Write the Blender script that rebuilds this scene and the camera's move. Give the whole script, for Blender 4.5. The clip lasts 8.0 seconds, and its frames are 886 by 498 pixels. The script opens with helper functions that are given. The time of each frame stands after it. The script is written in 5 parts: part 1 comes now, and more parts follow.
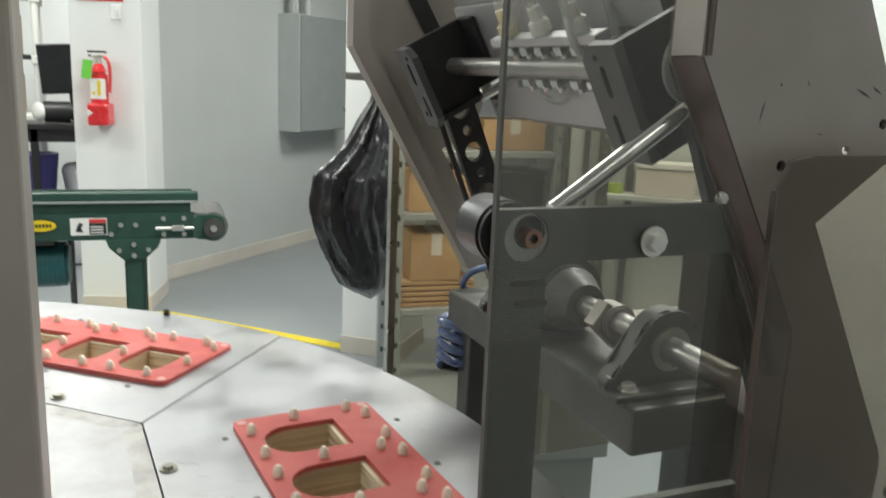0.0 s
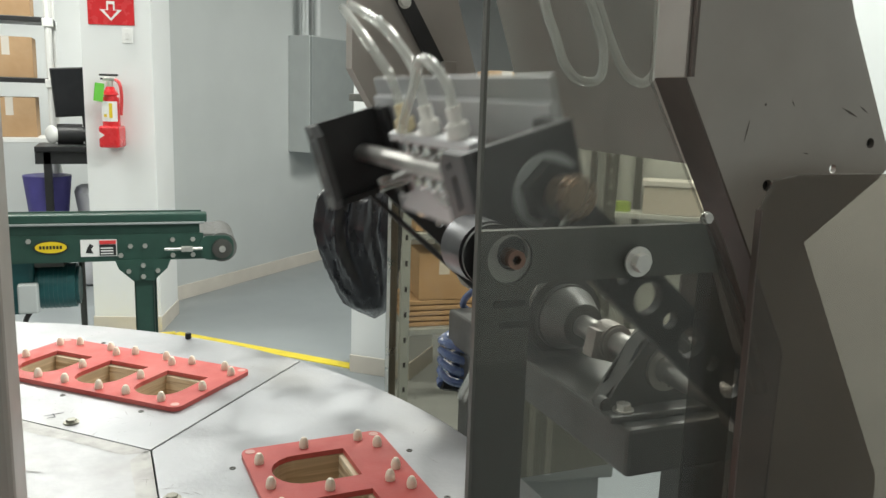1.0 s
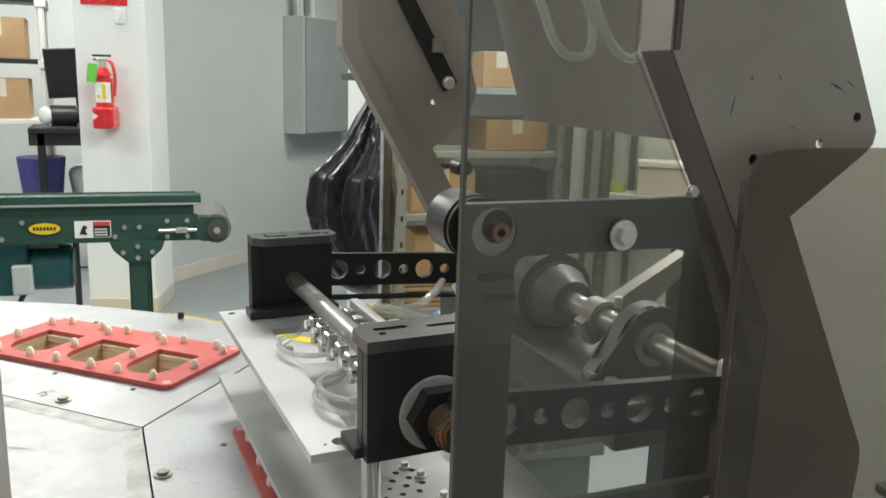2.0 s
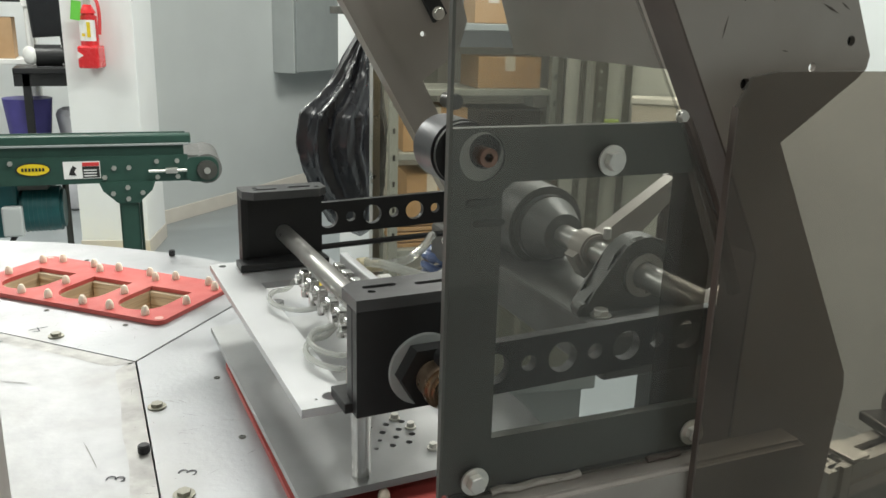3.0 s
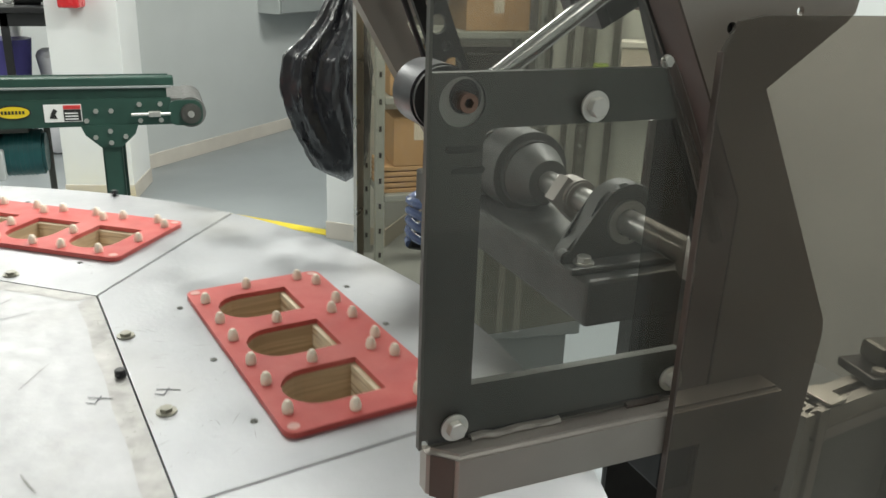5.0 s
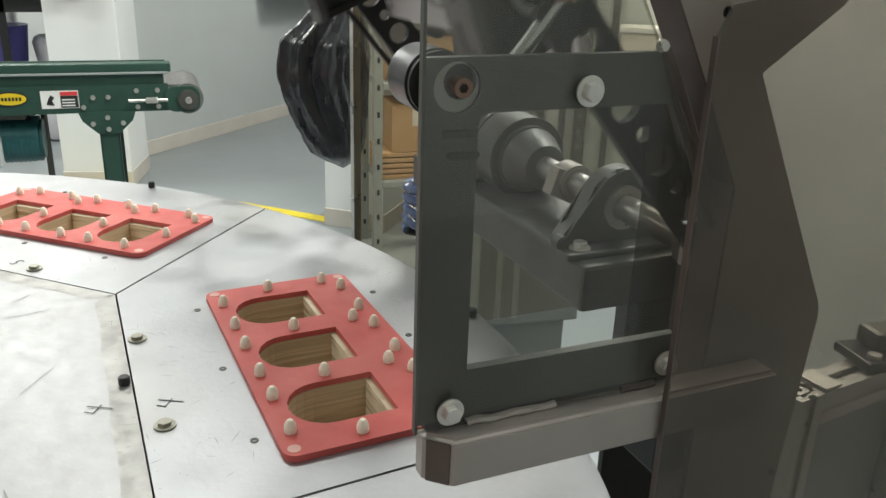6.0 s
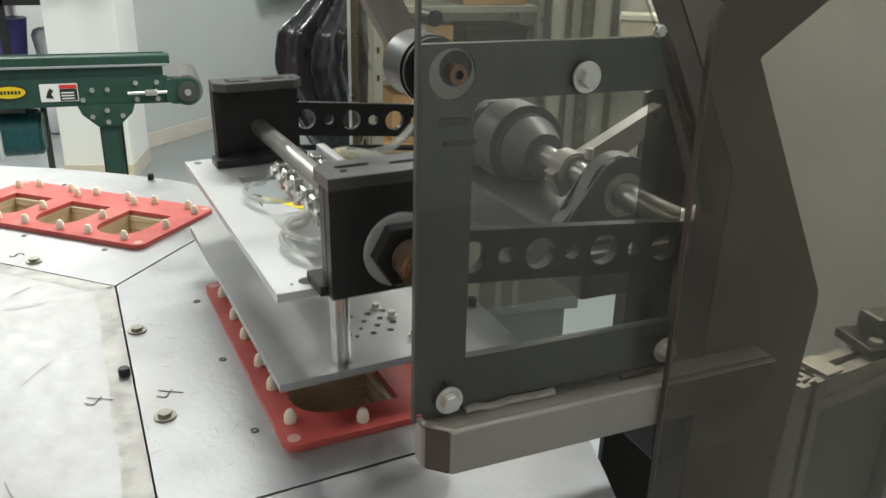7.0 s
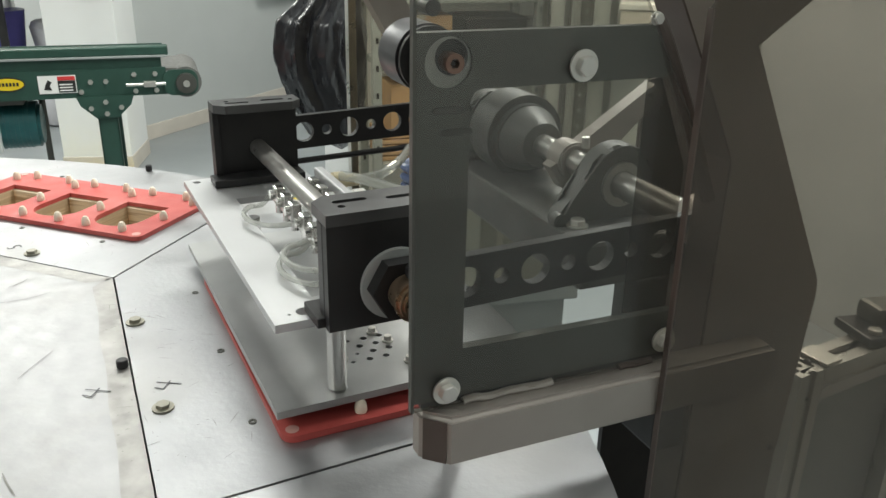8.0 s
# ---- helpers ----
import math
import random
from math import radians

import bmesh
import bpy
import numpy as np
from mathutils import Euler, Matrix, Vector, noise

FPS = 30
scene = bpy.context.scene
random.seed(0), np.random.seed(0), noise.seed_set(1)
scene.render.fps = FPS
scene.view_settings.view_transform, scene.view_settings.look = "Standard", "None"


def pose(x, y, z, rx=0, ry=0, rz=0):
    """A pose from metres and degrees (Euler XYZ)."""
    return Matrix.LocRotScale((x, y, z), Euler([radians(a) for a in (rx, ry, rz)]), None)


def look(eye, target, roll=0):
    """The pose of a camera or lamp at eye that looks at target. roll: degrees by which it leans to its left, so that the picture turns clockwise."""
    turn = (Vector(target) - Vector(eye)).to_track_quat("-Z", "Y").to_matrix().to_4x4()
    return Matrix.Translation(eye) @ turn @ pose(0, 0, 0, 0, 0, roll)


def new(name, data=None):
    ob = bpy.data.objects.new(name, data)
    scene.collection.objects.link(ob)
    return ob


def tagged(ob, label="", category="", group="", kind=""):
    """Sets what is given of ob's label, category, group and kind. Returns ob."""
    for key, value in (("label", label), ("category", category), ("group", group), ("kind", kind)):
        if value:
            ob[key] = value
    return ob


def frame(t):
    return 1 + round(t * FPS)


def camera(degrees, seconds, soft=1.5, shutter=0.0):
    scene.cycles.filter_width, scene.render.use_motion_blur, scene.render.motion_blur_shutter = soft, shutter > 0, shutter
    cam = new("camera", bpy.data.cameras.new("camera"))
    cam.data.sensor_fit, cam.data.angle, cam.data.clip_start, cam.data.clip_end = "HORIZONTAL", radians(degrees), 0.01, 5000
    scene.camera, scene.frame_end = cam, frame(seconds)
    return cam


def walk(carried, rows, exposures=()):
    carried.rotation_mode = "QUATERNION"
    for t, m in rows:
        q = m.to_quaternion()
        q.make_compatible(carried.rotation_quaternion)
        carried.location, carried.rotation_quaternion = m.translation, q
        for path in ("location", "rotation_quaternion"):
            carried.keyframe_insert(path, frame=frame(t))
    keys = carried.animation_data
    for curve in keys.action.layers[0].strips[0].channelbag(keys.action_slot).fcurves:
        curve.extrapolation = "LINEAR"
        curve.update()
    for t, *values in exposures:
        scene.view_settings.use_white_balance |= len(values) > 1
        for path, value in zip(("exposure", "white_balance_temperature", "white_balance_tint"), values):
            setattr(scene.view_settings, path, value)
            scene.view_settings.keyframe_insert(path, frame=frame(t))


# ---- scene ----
MACHINE = (0.80, 0.208)    # metres for each unit of the machine's plan, and the height at which its plan starts
CONVEYOR = (0.88, 0.092)
BUILDING = (0.944, 0.0)
FLOOR_Z = -0.26            # the floor in the machine's plan
now = list(MACHINE)
LAMP_WATTS = 50.5
PX, PZ, ARM = 0.664, 1.106, 0.384  # the arm's shaft and length
scene.view_settings.exposure = 0.0


def use(group):
    now[:] = group


def inner(m):
    """A pose of the plan in metres, under a parent."""
    out = m.copy()
    out.translation = m.translation * now[0]
    return out


def placed(m):
    """A pose of the plan in metres, in the room."""
    out = inner(m)
    out.translation.z += now[1]
    return out


def metres(p):
    return Vector(p) * MACHINE[0] + Vector((0, 0, MACHINE[1]))


cam = camera(57.0, 8.0, shutter=0.5)
PATH = [
    (0, (-0.013, 0.02, 1.446), (0.744, 1.824, 1.03), 2.3),
    (0.2, (-0.008, 0.016, 1.451), (0.722, 1.838, 1.067), 1.6),
    (0.5, (-0.003, 0.012, 1.451), (0.726, 1.837, 1.08), 1.7),
    (1, (0.007, 0.007, 1.45), (0.738, 1.831, 1.078), 1.8),
    (1.5, (0.012, 0.003, 1.449), (0.746, 1.825, 1.078), 1.9),
    (3, (0.021, 0.0, 1.429), (0.763, 1.774, 0.878), 1.6),
    (3.5, (0.021, -0.004, 1.433), (0.768, 1.76, 0.856), 1.8),
    (3.8, (0.021, -0.006, 1.434), (0.773, 1.735, 0.798), 1.8),
    (4, (0.024, -0.002, 1.435), (0.775, 1.732, 0.778), 1.8),
    (4.5, (0.027, 0.001, 1.434), (0.78, 1.73, 0.769), 1.9),
    (5, (0.031, 0.004, 1.429), (0.786, 1.728, 0.751), 2.0),
    (6.5, (0.035, 0.001, 1.428), (0.785, 1.709, 0.707), 1.7),
    (7, (0.038, 0.001, 1.426), (0.784, 1.707, 0.695), 1.4),
    (7.5, (0.04, 0.001, 1.426), (0.783, 1.703, 0.683), 1.3),
    (8, (0.042, 0.002, 1.424), (0.784, 1.701, 0.673), 1.2),
]
walk(cam, [(t, look(metres(eye), metres(target), roll)) for t, eye, target, roll in PATH])


# ---------- world, lights ----------
world = bpy.data.worlds.new("world")
scene.world = world
world.use_nodes = True
world.node_tree.nodes["Background"].inputs[0].default_value = (0.9, 0.95, 1.0, 1)
world.node_tree.nodes["Background"].inputs[1].default_value = 0.05


def panel_light(x, y, z, sx, sy, watts, colour=(0.985, 1.0, 0.93)):
    lamp = bpy.data.lights.new("panel_lamp", "AREA")
    lamp.shape, lamp.size, lamp.size_y, lamp.energy, lamp.color = "RECTANGLE", sx * now[0], sy * now[0], watts, colour
    ob = new("panel_lamp", lamp)
    ob.matrix_world = placed(pose(x, y, z))
    return ob


use(BUILDING)
# assumed panels, none in view; those at x 1.75 and y -1.5 are added fill
LAMP_PLACES = [(-2.2, 3.6, 0.72), (-2.2, 0.6, 0.42), (0.9, 7.3, 1.15), (-0.6, 5.2, 1.25), (2.6, 4.6, 1.25), (1.75, 2.35, 0.85), (0.6, 2.4, 0.66), (1.75, 0.95, 0.72), (1.0, -1.5, 0.13)]
for lx, ly, share in LAMP_PLACES:
    panel_light(lx, ly, 3.16, 1.2, 0.6, LAMP_WATTS * share)


# ---------- materials ----------
def material(name, colour, rough=0.5, metal=0.0, vary=0.08, scale=8.0, bump=0.0, bump_scale=60.0, rough_vary=0.1,
             second=None, second_scale=2.5, second_edge=(0.5, 0.62), stretch=(1, 1, 1), coat=0.0):
    m = bpy.data.materials.new(name)
    m.use_nodes = True
    nt = m.node_tree
    b = nt.nodes["Principled BSDF"]
    b.inputs["Metallic"].default_value = metal
    b.inputs["Coat Weight"].default_value = coat
    co = nt.nodes.new("ShaderNodeTexCoord")
    mp = nt.nodes.new("ShaderNodeMapping")
    mp.inputs["Scale"].default_value = stretch
    nt.links.new(co.outputs["Object"], mp.inputs[0])
    n1 = nt.nodes.new("ShaderNodeTexNoise")
    n1.inputs["Scale"].default_value, n1.inputs["Detail"].default_value = scale, 6
    nt.links.new(mp.outputs[0], n1.inputs["Vector"])
    ramp = nt.nodes.new("ShaderNodeMapRange")
    ramp.inputs[1].default_value, ramp.inputs[2].default_value = 0.3, 0.7
    ramp.inputs[3].default_value, ramp.inputs[4].default_value = 1 - vary, 1 + vary
    nt.links.new(n1.outputs[0], ramp.inputs[0])
    mul = nt.nodes.new("ShaderNodeVectorMath")
    mul.operation = "SCALE"
    mul.inputs[0].default_value = colour
    nt.links.new(ramp.outputs[0], mul.inputs["Scale"])
    out = mul.outputs[0]
    if second:
        n2 = nt.nodes.new("ShaderNodeTexNoise")
        n2.inputs["Scale"].default_value, n2.inputs["Detail"].default_value = second_scale, 8
        nt.links.new(mp.outputs[0], n2.inputs["Vector"])
        r2 = nt.nodes.new("ShaderNodeMapRange")
        r2.inputs[1].default_value, r2.inputs[2].default_value = second_edge
        nt.links.new(n2.outputs[0], r2.inputs[0])
        mix = nt.nodes.new("ShaderNodeMix")
        mix.data_type = "RGBA"
        mix.inputs[7].default_value = (*second, 1)
        nt.links.new(r2.outputs[0], mix.inputs[0])
        nt.links.new(out, mix.inputs[6])
        out = mix.outputs[2]
    nt.links.new(out, b.inputs["Base Color"])
    n3 = nt.nodes.new("ShaderNodeTexNoise")
    n3.inputs["Scale"].default_value, n3.inputs["Detail"].default_value = scale * 2.3, 5
    nt.links.new(mp.outputs[0], n3.inputs["Vector"])
    rr = nt.nodes.new("ShaderNodeMapRange")
    rr.inputs[1].default_value, rr.inputs[2].default_value = 0.3, 0.7
    rr.inputs[3].default_value, rr.inputs[4].default_value = max(0.02, rough - rough_vary), min(1, rough + rough_vary)
    nt.links.new(n3.outputs[0], rr.inputs[0])
    nt.links.new(rr.outputs[0], b.inputs["Roughness"])
    if bump:
        n4 = nt.nodes.new("ShaderNodeTexNoise")
        n4.inputs["Scale"].default_value, n4.inputs["Detail"].default_value = bump_scale, 4
        nt.links.new(mp.outputs[0], n4.inputs["Vector"])
        bp = nt.nodes.new("ShaderNodeBump")
        bp.inputs["Strength"].default_value, bp.inputs["Distance"].default_value = bump, 0.002
        nt.links.new(n4.outputs[0], bp.inputs["Height"])
        nt.links.new(bp.outputs[0], b.inputs["Normal"])
    return m


def pane_material(name, tint, gloss=0.1, haze=0.05, haze_colour=(0.5, 0.5, 0.5), rough=0.03):
    """A sheet of clear or smoked plastic: it passes light straight on, mirrors a little and is slightly hazy."""
    m = bpy.data.materials.new(name)
    m.use_nodes = True
    nt = m.node_tree
    nt.nodes.remove(nt.nodes["Principled BSDF"])
    out = nt.nodes["Material Output"]
    tr = nt.nodes.new("ShaderNodeBsdfTransparent")
    tr.inputs[0].default_value = (*tint, 1)
    di = nt.nodes.new("ShaderNodeBsdfDiffuse")
    di.inputs[0].default_value = (*haze_colour, 1)
    gl = nt.nodes.new("ShaderNodeBsdfGlossy")
    gl.inputs["Roughness"].default_value = rough
    co = nt.nodes.new("ShaderNodeTexCoord")
    ns = nt.nodes.new("ShaderNodeTexNoise")
    ns.inputs["Scale"].default_value, ns.inputs["Detail"].default_value = 7, 6
    nt.links.new(co.outputs["Object"], ns.inputs["Vector"])
    mr = nt.nodes.new("ShaderNodeMapRange")
    mr.inputs[1].default_value, mr.inputs[2].default_value = 0.3, 0.75
    mr.inputs[3].default_value, mr.inputs[4].default_value = haze * 0.5, haze * 1.5
    nt.links.new(ns.outputs[0], mr.inputs[0])
    m1 = nt.nodes.new("ShaderNodeMixShader")
    nt.links.new(mr.outputs[0], m1.inputs[0])
    nt.links.new(tr.outputs[0], m1.inputs[1])
    nt.links.new(di.outputs[0], m1.inputs[2])
    lw = nt.nodes.new("ShaderNodeLayerWeight")
    lw.inputs[0].default_value = 0.5
    pw = nt.nodes.new("ShaderNodeMath")
    pw.operation = "POWER"
    pw.inputs[1].default_value = 5.0
    nt.links.new(lw.outputs["Facing"], pw.inputs[0])
    sc = nt.nodes.new("ShaderNodeMath")
    sc.operation = "MULTIPLY_ADD"
    sc.inputs[1].default_value = gloss * 0.96
    sc.inputs[2].default_value = gloss * 0.035
    nt.links.new(pw.outputs[0], sc.inputs[0])
    m2 = nt.nodes.new("ShaderNodeMixShader")
    nt.links.new(sc.outputs[0], m2.inputs[0])
    nt.links.new(m1.outputs[0], m2.inputs[1])
    nt.links.new(gl.outputs[0], m2.inputs[2])
    nt.links.new(m2.outputs[0], out.inputs[0])
    return m


ALU = material("brushed_aluminium", (0.405, 0.411, 0.425), 0.46, 0.9, 0.08, 5, 0.16, 130, 0.12, (0.40, 0.395, 0.385), 3.0, (0.52, 0.75))
ALU_DISC = material("worn_aluminium", (0.395, 0.397, 0.405), 0.47, 0.88, 0.06, 24, 0.1, 110, 0.06, (0.34, 0.336, 0.328), 8.0, (0.52, 0.74))
ALU_WORN = material("scraped_aluminium", (0.375, 0.368, 0.358), 0.52, 0.8, 0.2, 22, 0.3, 110, 0.12, (0.40, 0.395, 0.38), 30.0, (0.5, 0.6))
ALU_DULL = material("dull_drilled_aluminium", (0.42, 0.425, 0.425), 0.46, 0.85, 0.14, 7, 0.08, 90, 0.1, (0.37, 0.37, 0.37), 5.0, (0.5, 0.72))
ALU_WHITE = material("satin_aluminium", (0.62, 0.625, 0.635), 0.46, 0.75, 0.05, 9, 0.03, 150, 0.06)
STEEL = material("mild_steel", (0.36, 0.332, 0.302), 0.42, 0.35, 0.12, 6, 0.04, 80, 0.12, (0.29, 0.255, 0.225), 4.0, (0.46, 0.72))
STEEL_DARK = material("dark_steel", (0.125, 0.126, 0.114), 0.45, 0.7, 0.15, 7, 0.05, 60, 0.1, (0.11, 0.105, 0.10), 4.0, (0.5, 0.7))
DRIVE_DARK = material("dark_cast_iron", (0.10, 0.10, 0.095), 0.45, 0.3, 0.2, 9, 0.05, 70)
STEEL_POLISHED = material("dull_turned_steel", (0.10, 0.10, 0.105), 0.34, 0.85, 0.1, 12)
# brown scaled steel; on the lower flange this dark tone paints its shade
STEEL_BROWN = material("brown_scale_and_shade_steel", (0.10, 0.080, 0.070), 0.5, 0.2, 0.2, 9, 0.06, 60, 0.1, (0.10, 0.07, 0.06), 5.0, (0.5, 0.7))
CHROME = material("polished_steel", (0.72, 0.71, 0.69), 0.16, 1.0, 0.06, 20, 0.0, 50, 0.06)
SHAFT = material("dull_ground_shaft", (0.45, 0.44, 0.42), 0.36, 0.9, 0.1, 20)
ZINC = material("zinc_bolt", (0.68, 0.67, 0.63), 0.38, 0.9, 0.12, 60, 0.08, 300, 0.1)
ZINC_YELLOW = material("yellow_zinc_bolt", (0.30, 0.292, 0.245), 0.4, 0.8, 0.2, 80, 0.08, 300, 0.1)
BLACK_BOLT = material("black_oxide_bolt", (0.03, 0.03, 0.032), 0.45, 0.4, 0.2, 60)
BRONZE = material("bronze_sleeve", (0.42, 0.31, 0.22), 0.3, 0.9, 0.15, 30, 0.03, 200, 0.1)
COPPER = material("rusty_screw", (0.21, 0.135, 0.105), 0.5, 0.6, 0.25, 60, 0.1, 300, 0.1)
BLACK = material("black_anodised_aluminium", (0.018, 0.018, 0.019), 0.48, 0.1, 0.2, 12)
# lighter copy of the black anodising: light on the top flange, as colour
BLACK_LIT = material("lit_black_anodised_top", (0.085, 0.085, 0.087), 0.42, 0.3, 0.2, 12, 0.0, 200, 0.08, (0.09, 0.09, 0.09), 10, (0.55, 0.8))
RUBBER = material("red_rubber", (0.50, 0.085, 0.075), 0.55, 0.0, 0.10, 14, 0.12, 260, 0.1, (0.56, 0.15, 0.13), 7.0, (0.45, 0.75))
RUBBER_PALE = material("worn_pale_rubber", (0.62, 0.35, 0.31), 0.6, 0.0, 0.1, 30)
PIN = material("cream_silicone", (0.84, 0.75, 0.62), 0.5, 0.0, 0.06, 60)
PLY = material("plywood_layers", (0.60, 0.47, 0.31), 0.65, 0.0, 0.22, 10, 0.1, 80, 0.1, (0.47, 0.36, 0.23), 9, (0.45, 0.6), (1, 1, 22))
PLY_PALE = material("pale_cut_wood", (0.74, 0.64, 0.47), 0.65, 0.0, 0.16, 12, 0.1, 80, 0.1, (0.45, 0.33, 0.2), 9, (0.5, 0.6), (1, 1, 22))
CARD_FLOOR = material("brown_board", (0.40, 0.29, 0.18), 0.75, 0.0, 0.12, 20, 0.08, 120)
SCUFF = material("grey_scuff", (0.22, 0.215, 0.205), 0.5, 0.3, 0.2, 40)
PEN = material("black_marker_ink", (0.07, 0.07, 0.08), 0.6)
GREEN = material("green_powder_coat", (0.022, 0.062, 0.047), 0.42, 0.05, 0.12, 14, 0.03, 200, 0.08)
TEAL = material("teal_motor_paint", (0.02, 0.11, 0.115), 0.4, 0.05, 0.14, 20, 0.03, 200, 0.08)
BELT = material("grey_conveyor_belt", (0.13, 0.13, 0.125), 0.6, 0.0, 0.1, 30, 0.1, 300)
YELLOW = material("yellow_badge", (0.75, 0.55, 0.02), 0.4, 0.0, 0.03, 20)
WHITE_LABEL = material("white_label", (0.78, 0.78, 0.76), 0.5, 0.0, 0.03, 20)
BLACK_LABEL = material("black_label", (0.02, 0.02, 0.02), 0.4, 0.0, 0.1, 20)
RED_LABEL = material("red_label", (0.6, 0.05, 0.05), 0.4, 0.0, 0.05, 20)
WALL = material("white_wall_paint", (0.76, 0.775, 0.77), 0.55, 0.0, 0.02, 3, 0.03, 90, 0.06, (0.72, 0.735, 0.73), 1.1, (0.5, 0.7))
WALL_GREY = material("pale_grey_wall_paint", (0.50, 0.525, 0.52), 0.5, 0.0, 0.025, 3, 0.03, 90, 0.06, (0.465, 0.49, 0.485), 1.0, (0.5, 0.7))
BASE_TRIM = material("cream_cove_base", (0.58, 0.54, 0.48), 0.5, 0.0, 0.06, 6)
FLOOR = material("grey_epoxy_floor", (0.27, 0.295, 0.305), 0.34, 0.0, 0.03, 2, 0.0, 40, 0.03, (0.25, 0.27, 0.28), 1.2, (0.35, 0.9))
FLOOR_LINE = material("yellow_floor_tape", (0.70, 0.56, 0.04), 0.45, 0.0, 0.1, 9, 0.03, 80, 0.08, (0.5, 0.4, 0.08), 8, (0.6, 0.75))
CEILING = material("white_ceiling_tile", (0.78, 0.78, 0.77), 0.8, 0.0, 0.04, 6)
ENAMEL_GREY = material("grey_enamel", (0.30, 0.325, 0.32), 0.4, 0.1, 0.04, 6)
ENAMEL_PALE = material("pale_grey_enamel", (0.50, 0.525, 0.52), 0.4, 0.1, 0.04, 6)
EXT_RED = material("red_extinguisher_paint", (0.62, 0.025, 0.03), 0.25, 0.0, 0.04, 10, coat=0.5)
GREEN_TAG = material("green_tag", (0.16, 0.60, 0.07), 0.5, 0.0, 0.05, 20)
BAG = material("black_bin_bag", (0.018, 0.019, 0.024), 0.29, 0.0, 0.2, 9, 0.8, 26, 0.05, stretch=(1.8, 1.8, 0.4), coat=0.35)
CARDBOARD = material("cardboard", (0.42, 0.27, 0.145), 0.75, 0.0, 0.08, 9, 0.05, 120, 0.1, (0.36, 0.22, 0.11), 4, (0.5, 0.7))
COIL = material("blue_air_hose", (0.10, 0.14, 0.27), 0.25, 0.0, 0.1, 20, coat=0.4)
CABLE = material("black_cable", (0.02, 0.02, 0.02), 0.5)
FITTING = material("white_plastic_fitting", (0.80, 0.79, 0.75), 0.35, 0.0, 0.04, 30)
FITTING_YELLOW = material("aged_plastic_fitting", (0.66, 0.58, 0.38), 0.4, 0.0, 0.06, 30)
PLASTIC_WHITE = material("white_plastic", (0.72, 0.72, 0.70), 0.4, 0.0, 0.04, 10)
PLASTIC_BLACK = material("black_plastic", (0.015, 0.015, 0.016), 0.4, 0.0, 0.1, 10)
BLUE = material("blue_violet_plastic", (0.06, 0.05, 0.22), 0.45, 0.0, 0.15, 8)
LIME = material("lime_green_plastic", (0.30, 0.42, 0.07), 0.4, 0.0, 0.06, 20)
PAPER = material("grey_paper_sacks", (0.55, 0.55, 0.58), 0.7, 0.0, 0.12, 8)
SCREEN = material("dark_screen", (0.01, 0.011, 0.013), 0.15, 0.0, 0.05, 5)
EXTRUSION = material("aluminium_extrusion", (0.62, 0.61, 0.58), 0.35, 0.8, 0.06, 12)
HOSE = pane_material("milky_clear_hose", (0.88, 0.89, 0.87), 1.0, 0.36, (0.80, 0.81, 0.78), 0.1)
CLEAR = pane_material("clear_polycarbonate", (0.865, 0.87, 0.855), 0.9, 0.08, (0.36, 0.36, 0.34))
SMOKED = pane_material("smoked_polycarbonate", (0.60, 0.565, 0.52), 0.8, 0.13, (0.34, 0.318, 0.288))
FAR_SMOKED = pane_material("tinted_far_guard", (0.81, 0.78, 0.71), 0.8, 0.05, (0.3, 0.27, 0.22))
DARK_PANE = pane_material("dark_tinted_pane", (0.50, 0.48, 0.45), 0.6, 0.05, (0.10, 0.09, 0.08))
PANE_EDGE = pane_material("sawn_plastic_edge", (0.62, 0.61, 0.58), 0.0, 0.3, (0.30, 0.29, 0.27))
LAMP_GLOW = bpy.data.materials.new("ceiling_panel_glow")
LAMP_GLOW.use_nodes = True
LAMP_GLOW.node_tree.nodes["Principled BSDF"].inputs["Emission Color"].default_value = (1, 0.98, 0.95, 1)
LAMP_GLOW.node_tree.nodes["Principled BSDF"].inputs["Emission Strength"].default_value = 2.0


# ---------- mesh helpers ----------
def finish(bm, name, mat, smooth=False):
    bmesh.ops.recalc_face_normals(bm, faces=bm.faces)
    bmesh.ops.scale(bm, vec=(now[0],) * 3, verts=bm.verts)
    me = bpy.data.meshes.new(name)
    if smooth:
        for f in bm.faces:
            f.smooth = True
        for e in bm.edges:
            if len(e.link_faces) == 2 and e.calc_face_angle(0) > 0.6:
                e.smooth = False
    bm.to_mesh(me)
    bm.free()
    me.materials.append(mat)
    return me


def part(name, bm, mat, parent=None, label="", at=None, smooth=False):
    ob = new(name, finish(bm, name, mat, smooth))
    if parent is not None:
        ob.parent = parent
    ob.matrix_basis = placed(at or Matrix()) if parent is None else inner(at or Matrix())
    if label:
        ob["label"] = label
    return ob


def again(name, source, parent, at, label=""):
    ob = new(name, source.data)
    ob.parent = parent
    ob.matrix_basis = inner(at)
    if label:
        ob["label"] = label
    return ob


def thing(name, label, category, group="", kind="", at=None):
    ob = new(name)
    ob.empty_display_size = 0.05
    ob.matrix_basis = placed(at or Matrix())
    return tagged(ob, label, category, group, kind)


